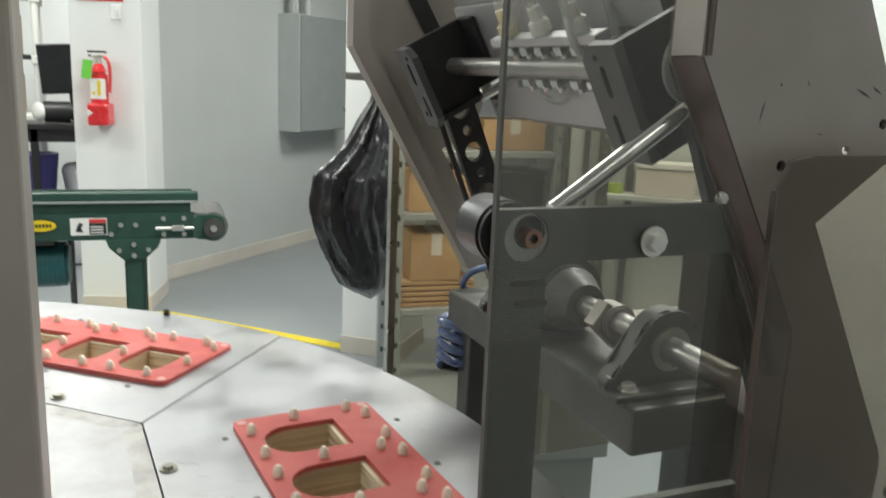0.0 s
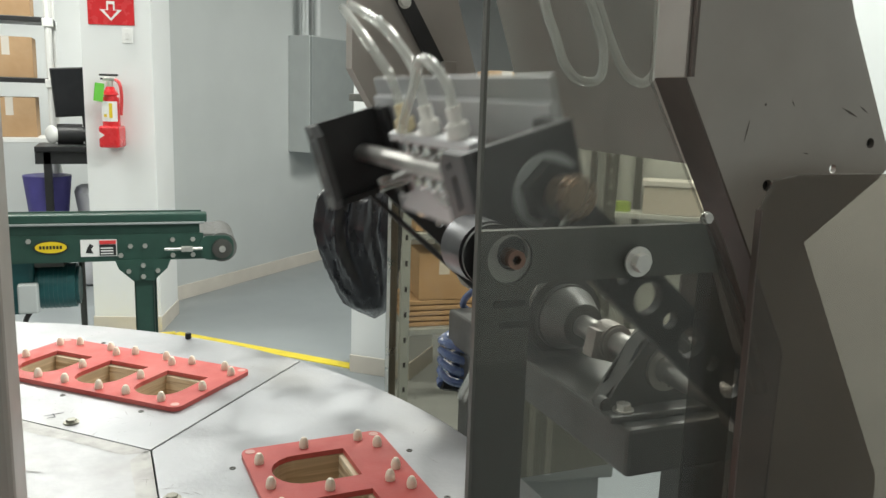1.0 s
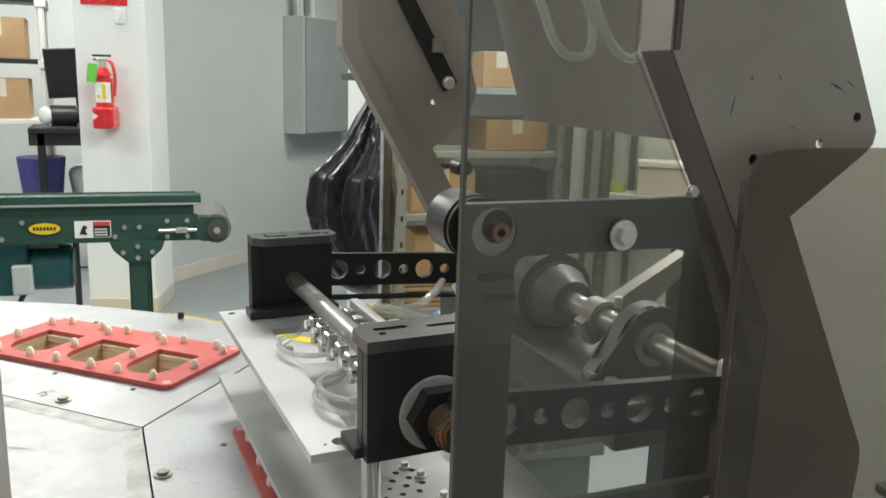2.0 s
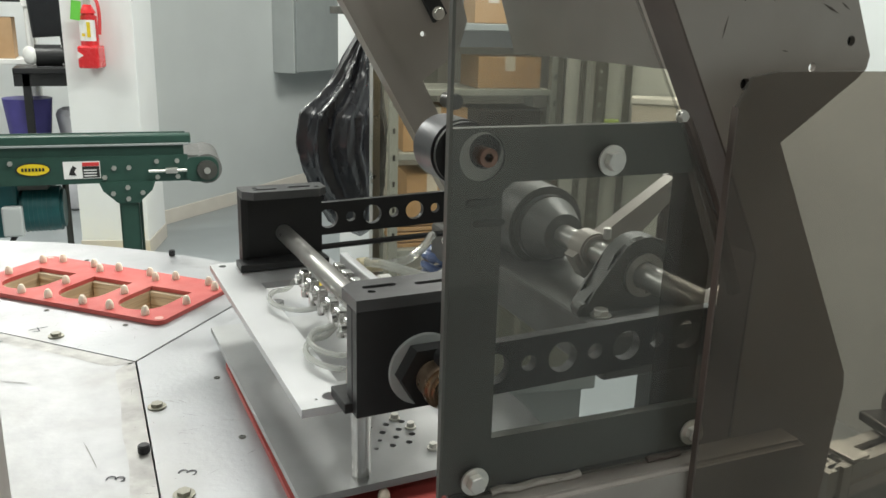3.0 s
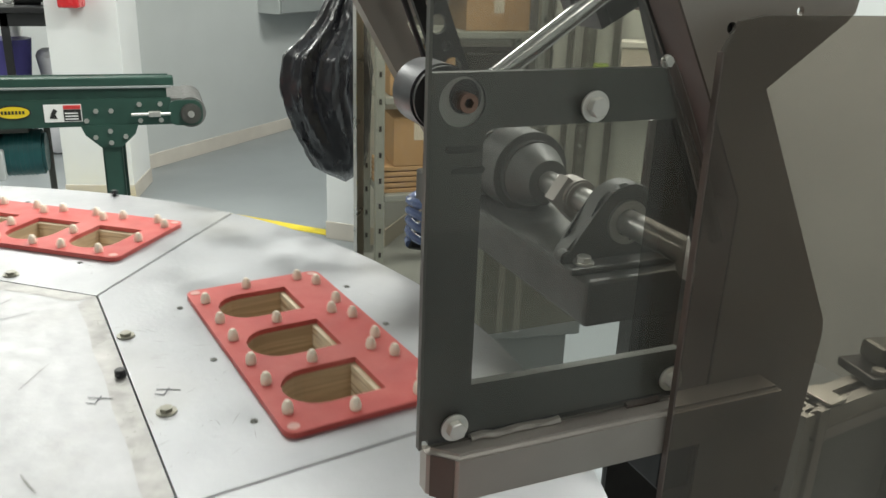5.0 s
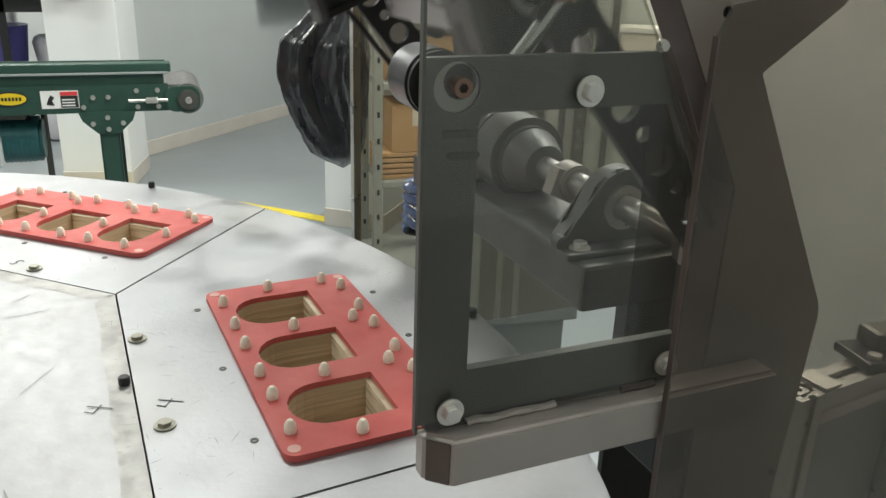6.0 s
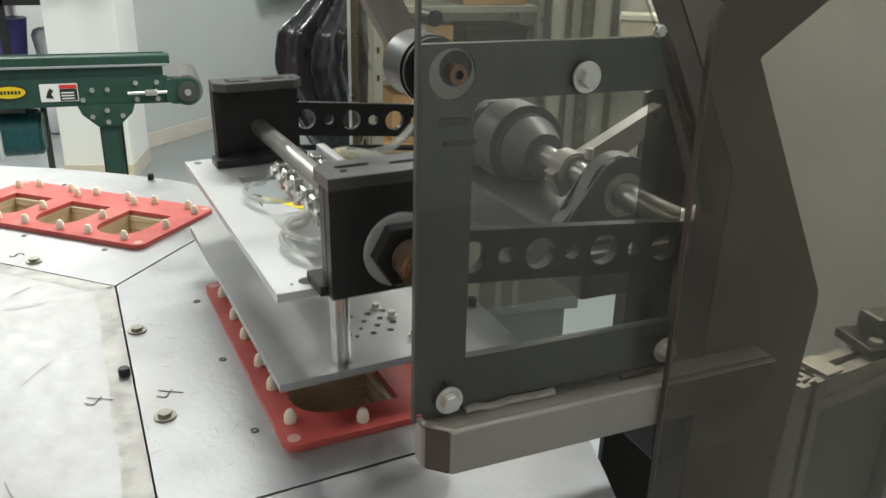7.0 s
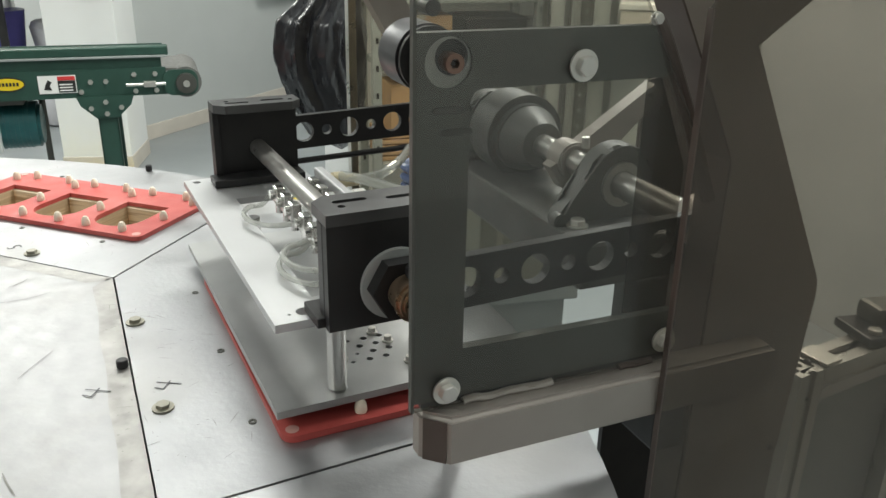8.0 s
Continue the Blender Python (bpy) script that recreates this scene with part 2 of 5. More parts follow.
def box(x0, y0, z0, x1, y1, z1, bevel=0.0, bm=None, seg=2):
    own = bmesh.new()
    bmesh.ops.create_cube(own, size=1)
    for v in own.verts:
        v.co = Vector(((x0 + x1) / 2 + v.co.x * (x1 - x0), (y0 + y1) / 2 + v.co.y * (y1 - y0), (z0 + z1) / 2 + v.co.z * (z1 - z0)))
    if bevel:
        bmesh.ops.bevel(own, geom=list(own.edges), offset=bevel, segments=seg, affect="EDGES", profile=0.5)
    return join(bm, own)


def join(bm, own):
    if bm is None:
        return own
    me = bpy.data.meshes.new("joined")
    own.to_mesh(me)
    own.free()
    bm.from_mesh(me)
    bpy.data.meshes.remove(me)
    return bm


def tube(a, b, r0, r1=None, n=24, bm=None, bevel=0.0, cap=True):
    """A round bar from a to b."""
    a, b = Vector(a), Vector(b)
    own = bmesh.new()
    bmesh.ops.create_cone(own, cap_ends=cap, segments=n, radius1=r0, radius2=r0 if r1 is None else r1, depth=(b - a).length)
    if bevel:
        bmesh.ops.bevel(own, geom=[e for e in own.edges if any(len(f.verts) > 4 for f in e.link_faces)], offset=bevel, segments=2, affect="EDGES")
    m = Matrix.Translation((a + b) / 2) @ (b - a).to_track_quat("Z", "Y").to_matrix().to_4x4()
    bmesh.ops.transform(own, matrix=m, verts=own.verts)
    return join(bm, own)


def sweep(points, r, n=10, bm=None, closed_ends=True):
    """A hose along a smooth path of points."""
    pts = [Vector(p) for p in points]
    fine = []
    for i in range(len(pts) - 1):
        p0, p1, p2, p3 = pts[max(i - 1, 0)], pts[i], pts[i + 1], pts[min(i + 2, len(pts) - 1)]
        for k in range(6):
            t = k / 6
            fine.append(0.5 * ((2 * p1) + (p2 - p0) * t + (2 * p0 - 5 * p1 + 4 * p2 - p3) * t * t + (3 * p1 - p0 - 3 * p2 + p3) * t ** 3))
    fine.append(pts[-1])
    own = bmesh.new()
    rings, side = [], None
    for i, p in enumerate(fine):
        d = (fine[min(i + 1, len(fine) - 1)] - fine[max(i - 1, 0)]).normalized()
        if side is None:
            side = d.orthogonal().normalized()
        side = (side - d * side.dot(d)).normalized()
        up = d.cross(side)
        rings.append([own.verts.new(p + r * (math.cos(2 * math.pi * k / n) * side + math.sin(2 * math.pi * k / n) * up)) for k in range(n)])
    for a, b in zip(rings, rings[1:]):
        for k in range(n):
            own.faces.new((a[k], a[(k + 1) % n], b[(k + 1) % n], b[k]))
    if closed_ends:
        own.faces.new(rings[0][::-1])
        own.faces.new(rings[-1])
    return join(bm, own)


def sheet(outline, holes, z0, z1, bm=None, axis="z"):
    """A plate of the given outline with holes through it, from z0 to z1; axis y: outline in x and z, thickness along y."""
    own = bmesh.new()
    edges = []
    for loop in (outline, *holes):
        vs = [own.verts.new((p[0], p[1], z0)) for p in loop]
        edges += [own.edges.new((vs[i], vs[(i + 1) % len(vs)])) for i in range(len(vs))]
    bmesh.ops.triangle_fill(own, edges=edges, use_beauty=True)
    up = bmesh.ops.extrude_face_region(own, geom=list(own.faces))
    for v in up["geom"]:
        if isinstance(v, bmesh.types.BMVert):
            v.co.z = z1
    if axis == "y":
        for v in own.verts:
            v.co = Vector((v.co.x, v.co.z, v.co.y))
    return join(bm, own)


def ring(cx, cy, r, n=20, turn=0.0):
    return [(cx + r * math.cos(2 * math.pi * k / n + turn), cy + r * math.sin(2 * math.pi * k / n + turn)) for k in range(n)]


def rounded(x0, y0, x1, y1, r, n=5):
    out = []
    for cx, cy, a in ((x1 - r, y0 + r, -90), (x1 - r, y1 - r, 0), (x0 + r, y1 - r, 90), (x0 + r, y0 + r, 180)):
        out += [(cx + r * math.cos(radians(a + 90 * k / n)), cy + r * math.sin(radians(a + 90 * k / n))) for k in range(n + 1)]
    return out


def slot(cx, cy, length, r, along="x", n=6):
    out = []
    for s in (1, -1):
        for k in range(n + 1):
            a = math.pi * (k / n - 0.5) + (0 if s > 0 else math.pi)
            dx, dy = s * (length / 2 - r) + r * math.cos(a), r * math.sin(a)
            out.append((cx + dx, cy + dy) if along == "x" else (cx - dy, cy + dx))
    return out


def hexagon(cx, cy, r):
    return ring(cx, cy, r, 6)


def hex_bolt(parent, at, r=0.0080, washer=0.0135, head=0.008, mat=None, washer_mat=None, name="bolt"):
    """A hex bolt with its washer; its axis is z, its seat at z = 0."""
    bm = sheet(hexagon(0, 0, r * 1.155), [], 0.002, 0.002 + head)
    bmesh.ops.bevel(bm, geom=[e for e in bm.edges if e.calc_length() > head * 0.8], offset=r * 0.1, segments=1, affect="EDGES")
    bolt = part(name, bm, mat or ZINC, parent, "", at)
    part("washer", tube((0, 0, 0), (0, 0, 0.0022), washer, n=28), washer_mat or mat or ZINC, bolt)
    return bolt


FACE_FRONT = pose(0, 0, 0, 90, 0, 0)  # turns the z axis to -y, towards the viewer


# ---------- room ----------
def wall(name, a, b, z0, z1, mat, thick=0.12, label="white painted plasterboard wall"):
    """A straight wall from a to b; its thickness lies on the left of a to b."""
    a, b = Vector((*a, 0)), Vector((*b, 0))
    d = b - a
    m = Matrix.Translation(a) @ Matrix.Rotation(math.atan2(d.y, d.x), 4, "Z")
    return tagged(part(name, box(0, 0, z0, d.length, thick, z1), mat, None, "", m), label, "wall", kind="structure")


tagged(part("floor", box(-5, -3.2, -0.1, 9, 12.2, 0), FLOOR), "grey glossy epoxy-coated concrete floor", "floor", kind="structure")
tagged(part("ceiling", box(-5, -3.2, 3.2, 9, 12.2, 3.3), CEILING), "plain white ceiling with light panels", "ceiling", kind="structure")
# an assumed fixture for every lamp, the added fill lamps too
for lx, ly, share in LAMP_PLACES:
    lt = thing("ceiling_light", "assumed fluorescent ceiling panel light, out of view", "ceiling light", "ceiling lights", at=pose(lx, ly, 3.19))
    part("frame", sheet(rounded(-0.64, -0.34, 0.64, 0.34, 0.01), [rounded(-0.6, -0.3, 0.6, 0.3, 0.01)], -0.02, 0.008), PLASTIC_WHITE, lt)
    part("diffuser", box(-0.6, -0.3, -0.008, 0.6, 0.3, 0.002), LAMP_GLOW, lt)
wall("wall_south", (9, -3), (-5, -3), 0, 3.2, WALL, -0.12)
wall("wall_west", (-5, -3), (-5, 12), 0, 3.2, WALL, 0.12)
wall("wall_north", (-5, 12), (9, 12), 0, 3.2, WALL, 0.12)
wall("wall_east", (9, 12), (9, -3), 0, 3.2, WALL, 0.12)
wall("wall_back", (-4.8, 8.6), (0.24, 8.6), 0, 3.2, WALL, 0.12)
# the grey wall that carries the electrical cabinet, running away to the right
WALL_ANGLE = 42.0
wd = Vector((math.cos(radians(WALL_ANGLE)), math.sin(radians(WALL_ANGLE)), 0))
w0 = Vector((0.20, 5.60, 0))
w1 = w0 + wd * 4.4
wall("wall_angled", w0[:2], w1[:2], 0, 3.2, WALL_GREY, 0.12, "pale grey painted wall with a cove base")
base_m = Matrix.Translation(w0) @ Matrix.Rotation(radians(WALL_ANGLE), 4, "Z")
tagged(part("baseboard", box(0, -0.012, 0.0, 4.4, -0.0005, 0.10, 0.003), BASE_TRIM, None, "", base_m), "cream vinyl cove base along the wall", "baseboard", kind="structure")
wall("wall_right", (2.49, 3.25), (2.49, -2.9), 0, 3.2, WALL_GREY, 0.12, "pale grey painted wall beside the machine")

# square white column with the extinguisher
COL = pose(-0.205, 5.115, 0, 0, 0, -17.0)
tagged(part("column", box(0.045, 0, 0, 0.43, 0.42, 3.2, 0.004), WALL, None, "", COL), "square white painted building column", "column", kind="structure")
tagged(part("trim", box(0.040, -0.006, 0.0, 0.435, 0.425, 0.095, 0.003), BASE_TRIM, None, "", COL), "cream vinyl base round the column", "baseboard", kind="structure")
COL2 = pose(1.10, 3.99, 0, 0, 0, -42.0)
tagged(part("column_2", box(0, 0, 0, 0.33, 0.33, 3.2, 0.004), WALL, None, "", COL2), "white painted building column behind the machine", "column", kind="structure")
tagged(part("trim_2", box(-0.005, -0.006, 0.0, 0.335, 0.335, 0.095, 0.003), BASE_TRIM, None, "", COL2), "cream vinyl base round the column", "baseboard", kind="structure")


def floor_tape(a, b, w=0.075):
    a, b = Vector((*a, 0)), Vector((*b, 0))
    d = b - a
    m = Matrix.Translation(a) @ Matrix.Rotation(math.atan2(d.y, d.x), 4, "Z")
    return tagged(part("floor_tape", box(0, -w / 2, 0, d.length, w / 2, 0.004), FLOOR_LINE, None, "", m), "worn yellow safety tape stuck on the floor", "floor marking", kind="structure")


floor_tape((-1.4, 5.02), (0.28, 4.93))
floor_tape((0.28, 4.93), (1.16, 4.03))


def extinguisher():
    t = thing("fire_extinguisher", "red fire extinguisher with white label hung on the column", "fire extinguisher", at=COL @ pose(0.215, -0.075, 1.12))
    bm = tube((0, 0, 0.0), (0, 0, 0.27), 0.047, n=32, bevel=0.012)
    part("cylinder", tube((0, 0, 0.27), (0, 0, 0.315), 0.045, 0.020, 32, bm), EXT_RED, t, "glossy red cylinder", smooth=True)
    part("valve", tube((0, 0, 0.315), (0, 0, 0.345), 0.018, bm=box(-0.035, -0.014, 0.345, 0.035, 0.014, 0.368, 0.004)), ZINC, t, smooth=True)
    part("lever", box(-0.055, -0.010, 0.372, 0.045, 0.010, 0.384, 0.003, box(-0.05, -0.008, 0.352, -0.03, 0.008, 0.362)), PLASTIC_BLACK, t)
    part("hose", sweep([(0.03, -0.005, 0.355), (0.058, -0.02, 0.33), (0.066, -0.02, 0.26), (0.06, -0.02, 0.16)], 0.009), RED_LABEL, t, "red discharge hose", smooth=True)
    own = bmesh.new()
    rows = []
    for k in range(13):
        a = radians(-150 + 120 * k / 12)
        rows.append([own.verts.new((0.0482 * math.cos(a), 0.0482 * math.sin(a), z)) for z in (0.125, 0.235)])
    for a, b in zip(rows, rows[1:]):
        own.faces.new((a[0], b[0], b[1], a[1]))
    part("label", own, WHITE_LABEL, t, "white instruction label", smooth=True)
    part("label_print", box(0.004, -0.0502, 0.145, 0.022, -0.0488, 0.225, 0.0, box(-0.024, -0.0502, 0.15, -0.008, -0.0488, 0.165)), YELLOW, t)
    part("holder", box(-0.055, -0.062, -0.02, 0.055, 0.074, 0.10, 0.012), EXT_RED, t, "red plastic wall holder")
    part("arrow_mark", sheet([(-0.05, 0.03), (-0.02, 0.05), (-0.05, 0.07)], [], -0.0655, -0.0625, axis="y"), WHITE_LABEL, t)
    part("tag", box(-0.105, -0.066, 0.225, -0.055, -0.063, 0.325, 0.004), GREEN_TAG, t, "bright green inspection tag", pose(0, 0, 0, 0, 8, 0))


extinguisher()


def arrow_sign():
    t = thing("fire_sign", "red extinguisher sign with a white arrow on the column", "sign", at=COL @ pose(0.215, -0.004, 1.87))
    part("board", box(-0.125, -0.001, -0.098, 0.125, 0.003, 0.16, 0.0), EXT_RED, t)
    out = [(-0.022, 0.045), (0.022, 0.045), (0.022, 0.0), (0.06, 0.0), (0.0, -0.06), (-0.06, 0.0), (-0.022, 0.0)]
    out = [(x, z - 0.016) for x, z in out]
    inn = [(x * 0.62, (z + 0.028) * 0.72 - 0.028) for x, z in out]
    part("arrow", sheet(out, [inn], -0.0035, -0.0012, axis="y"), WHITE_LABEL, t)
    cu = bpy.data.curves.new("lettering", "FONT")
    cu.body, cu.size, cu.align_x, cu.extrude = "EXTINGUISHER", 0.036 * now[0], "CENTER", 0.0008
    word = new("lettering", cu)
    word.parent, word.matrix_basis = t, inner(pose(0, -0.003, 0.046, 90, 0, 0))
    cu.materials.append(WHITE_LABEL)
    s = thing("wall_switch", "small white wall switch plate below the sign", "switch", at=COL @ pose(0.30, -0.004, 1.715))
    part("plate", box(-0.03, -0.005, -0.04, 0.03, 0.003, 0.04, 0.003), WHITE_LABEL, s)
    part("rocker", box(-0.010, -0.009, -0.018, 0.010, -0.0045, 0.018, 0.002), PLASTIC_WHITE, s)


arrow_sign()


def electrical_cabinet():
    t = thing("electrical_cabinet", "grey enamelled steel electrical cabinet on the wall", "electrical cabinet", at=base_m @ pose(1.45, 0, 0.962))
    part("body", box(0, -0.20, 0, 0.76, -0.001, 0.905, 0.004), ENAMEL_PALE, t)
    door = part("door", box(0.008, -0.222, 0.008, 0.752, -0.2005, 0.897, 0.004), ENAMEL_GREY, t, "slightly darker grey hinged door")
    part("latch", tube((0.625, -0.24, 0.17), (0.625, -0.2215, 0.17), 0.019), BLACK, door)
    c = thing("conduit", "pair of grey metal conduits rising from the cabinet", "conduit", at=base_m @ pose(1.45, -0.1, 1.85))
    for x, r in ((0.10, 0.022), (0.25, 0.034), (0.06, 0.016)):
        part("pipe", tube((x, 0, 0), (x, 0, 1.34), r, n=16), ENAMEL_PALE, c, smooth=True)


electrical_cabinet()


# ---------- conveyor beyond the table ----------
def conveyor():
    y0 = 3.75
    t = thing("belt_conveyor", "dark green powder-coated belt conveyor on legs", "conveyor", at=pose(0, y0, 0, 0, 0, -4))
    rail = part("side_rail", sheet([(-2.2, 0.695), (0.345, 0.695), (0.345, 0.812), (-2.2, 0.812)], [], 0.0, 0.012, axis="y"), GREEN, t)
    part("upper_rail", box(-2.2, -0.012, 0.862, 0.362, 0.05, 0.902, 0.006, box(-2.2, 0.004, 0.808, 0.33, 0.03, 0.866)), GREEN, t, "green guide rail above the belt")
    part("rail_lip", box(-2.2, -0.018, 0.856, 0.352, -0.0125, 0.866, 0.002), ENAMEL_GREY, t, "pale worn lip of the guide rail")
    part("back_rail", box(-2.2, 0.38, 0.695, 0.345, 0.392, 0.86), GREEN, t)
    part("belt", box(-2.2, 0.03, 0.79, 0.42, 0.37, 0.803, 0.002), BELT, t, "grey rubber belt")
    part("end_roller", tube((0.425, 0.015, 0.742), (0.425, 0.375, 0.742), 0.066, n=36), BELT, t, "belt-covered end pulley", smooth=True)
    plate = part("take_up_plate", sheet(rounded(0.33, 0.690, 0.475, 0.800, 0.04), [], -0.01, -0.001, axis="y"), GREEN, t)
    part("bearing", tube((0.425, -0.028, 0.742), (0.425, -0.0095, 0.742), 0.044, n=28, bevel=0.004), STEEL_DARK, plate, smooth=True)
    part("shaft_end", tube((0.425, -0.04, 0.742), (0.425, -0.0275, 0.742), 0.014, n=16), ZINC, plate, smooth=True)
    part("take_up_screw", tube((0.18, -0.02, 0.745), (0.34, -0.02, 0.745), 0.007, n=10, bm=box(0.25, -0.03, 0.733, 0.30, -0.008, 0.757, 0.003)), ZINC, plate)
    oval = [(-0.275 + 0.068 * math.cos(2 * math.pi * k / 36), 0.762 + 0.030 * math.sin(2 * math.pi * k / 36)) for k in range(36)]
    small = [(-0.275 + (x + 0.275) * 0.91, 0.762 + (z - 0.762) * 0.82) for x, z in oval]
    part("badge", sheet(oval, [small], -0.003, -0.0005, axis="y"), BLACK_LABEL, t)
    badge = part("badge_face", sheet(small, [], -0.0028, -0.0006, axis="y"), YELLOW, t, "yellow oval maker's badge")
    for k in range(7):
        part("print_bar", box(-0.320 + 0.0132 * k, -0.0042, 0.755, -0.3115 + 0.0132 * k, -0.003, 0.769), BLACK_LABEL, badge)
    lab = part("warning_label", box(-0.160, -0.003, 0.718, -0.015, -0.0005, 0.792), WHITE_LABEL, t, "white and black safety warning label")
    part("label_block", box(-0.085, -0.005, 0.722, -0.018, -0.0032, 0.770), BLACK_LABEL, lab)
    part("label_band", box(-0.085, -0.005, 0.772, -0.018, -0.0032, 0.788), RED_LABEL, lab)
    part("label_figure", sheet([(-0.14, 0.735), (-0.11, 0.732), (-0.118, 0.75), (-0.108, 0.765), (-0.122, 0.775), (-0.132, 0.758)], [], -0.005, -0.0032, axis="y"), BLACK_LABEL, lab)
    for k in range(3):
        part("label_line", box(-0.080, -0.0065, 0.728 + 0.012 * k, -0.03, -0.0052, 0.733 + 0.012 * k), WHITE_LABEL, lab)
    bolt = None
    for x, z in ((0.04, 0.76), (0.10, 0.76), (0.215, 0.715), (0.215, 0.785), (0.30, 0.715), (0.30, 0.785), (0.0, 0.72), (-0.36, 0.79), (-0.44, 0.72)):
        if bolt is None:
            bolt = part("bolt", sheet(hexagon(0, 0, 0.011), [], 0, 0.008), ZINC, t, "", pose(x, -0.0005, z) @ FACE_FRONT)
        else:
            again("bolt", bolt, t, pose(x, -0.0005, z) @ FACE_FRONT)
    for x in (0.09, -1.6):
        leg = part("leg", box(x - 0.04, 0.0, -0.104, x + 0.04, 0.008, 0.69, 0.0, box(x - 0.04, 0.0, -0.104, x - 0.032, 0.05, 0.69, 0, box(x + 0.032, 0.0, -0.104, x + 0.04, 0.05, 0.69))), GREEN, t)
        part("gusset", sheet([(x - 0.115, 0.70), (x + 0.115, 0.70), (x + 0.10, 0.66), (x + 0.042, 0.605), (x - 0.042, 0.605), (x - 0.10, 0.66)], [], -0.010, -0.001, axis="y"), GREEN, leg)
        for bx, bz in ((0, 0.675), (0, 0.625), (-0.06, 0.65), (0.06, 0.65)):
            again("bolt", bolt, leg, pose(x + bx, -0.0105, bz) @ FACE_FRONT)
        part("rear_leg", box(x - 0.04, 0.36, -0.104, x + 0.04, 0.385, 0.70, 0.002), GREEN, t)
        part("cross_tie", box(x - 0.02, 0.05, 0.33, x + 0.02, 0.36, 0.37, 0.003), GREEN, t)
    # drive motor under the bed
    motor = part("motor", tube((-0.36, 0.16, 0.56), (-0.185, 0.16, 0.56), 0.098, n=36, bevel=0.014), TEAL, t, "teal painted electric motor", smooth=True)
    for k in range(7):
        part("cooling_rib", tube((-0.345 + 0.018 * k, 0.16, 0.56), (-0.339 + 0.018 * k, 0.16, 0.56), 0.101, n=36), TEAL, motor)
    part("gearbox", box(-0.50, 0.08, 0.45, -0.36, 0.24, 0.70, 0.02), TEAL, t, "teal cast gearbox")
    part("terminal_box", box(-0.42, 0.02, 0.47, -0.34, 0.064, 0.60, 0.008), ENAMEL_PALE, t, "pale grey terminal box")
    part("motor_mount", box(-0.46, 0.10, 0.655, -0.24, 0.22, 0.70, 0.006), STEEL_DARK, t)
    part("motor_cable", sweep([(-0.38, 0.05, 0.47), (-0.40, 0.04, 0.40), (-0.36, 0.05, 0.2), (-0.30, 0.10, -0.09)], 0.011), CABLE, t, smooth=True)
    c = thing("floor_castor", "small black swivel castor under the conveyor stand", "castor", at=pose(-0.17, 4.02, -0.104))
    part("wheel", tube((0, -0.015, 0.04), (0, 0.015, 0.04), 0.04, n=24, bevel=0.006), PLASTIC_BLACK, c, smooth=True)
    part("fork", box(-0.018, -0.024, 0.04, 0.018, -0.017, 0.13, 0.002, box(-0.018, 0.017, 0.04, 0.018, 0.024, 0.13, 0.002, box(-0.03, -0.024, 0.125, 0.03, 0.024, 0.135))), ZINC, c)
    part("stem", tube((0, 0, 0.13), (0, 0, 0.80), 0.014), STEEL_DARK, c)


use(CONVEYOR)
conveyor()


# ---------- rotary table ----------
TC = Vector((-0.67, 0.945, 0.9))
RIM = 1.21
E0 = Vector((0.705, 0.311))
SEAM = radians(49.2)


def spin(p, deg):
    c, s = math.cos(radians(deg)), math.sin(radians(deg))
    return Vector((p[0] * c - p[1] * s, p[0] * s + p[1] * c))


def seam_end(radius):
    d = Vector((math.cos(SEAM), math.sin(SEAM)))
    b = E0.dot(d)
    return E0 + d * (-b + math.sqrt(b * b - E0.length_squared + radius * radius))


PAD = Matrix.Translation((0.954, 0.030, 0)) @ Matrix.Rotation(radians(2.5), 4, "Z")
PAD_V = (0.134, -0.005, -0.144)


def cavity(cv, grow=0.0):
    """The outline of one recess: a round end on the inner side, square on the outer."""
    x0, x1, h, g = -0.084 - grow, 0.036 + grow, 0.047 + grow, 0.006
    r = 0.044 + grow
    out = [(x1, cv - h), (x1, cv + h)]
    out += [(x0 + r - r * math.sin(radians(a)), cv + h * math.cos(radians(a))) for a in range(0, 181, 18)]
    return out


def in_plate(loop):
    return [tuple((PAD @ Vector((x, y, 0)))[:2]) for x, y in loop]


def fine_scratches():
    """Short scratches and specks on the bare part of a station plate."""
    rng, bm = random.Random(11), bmesh.new()
    for k in range(90):
        p = Vector((rng.uniform(0.69, 0.83), rng.uniform(-0.22, 0.22))) if k < 70 else Vector((rng.uniform(1.09, 1.16), rng.uniform(-0.3, 0.3)))
        a = rng.uniform(0, 360)
        d = spin((1, 0), a) * (rng.uniform(0.001, 0.003) if k % 3 else rng.uniform(0.006, 0.016))
        s = Vector((-d.y, d.x)).normalized() * rng.uniform(0.0003, 0.0007)
        bm.faces.new([bm.verts.new((*v, 0.0)) for v in (p - d, p + s, p + d, p - s)])
    return bm


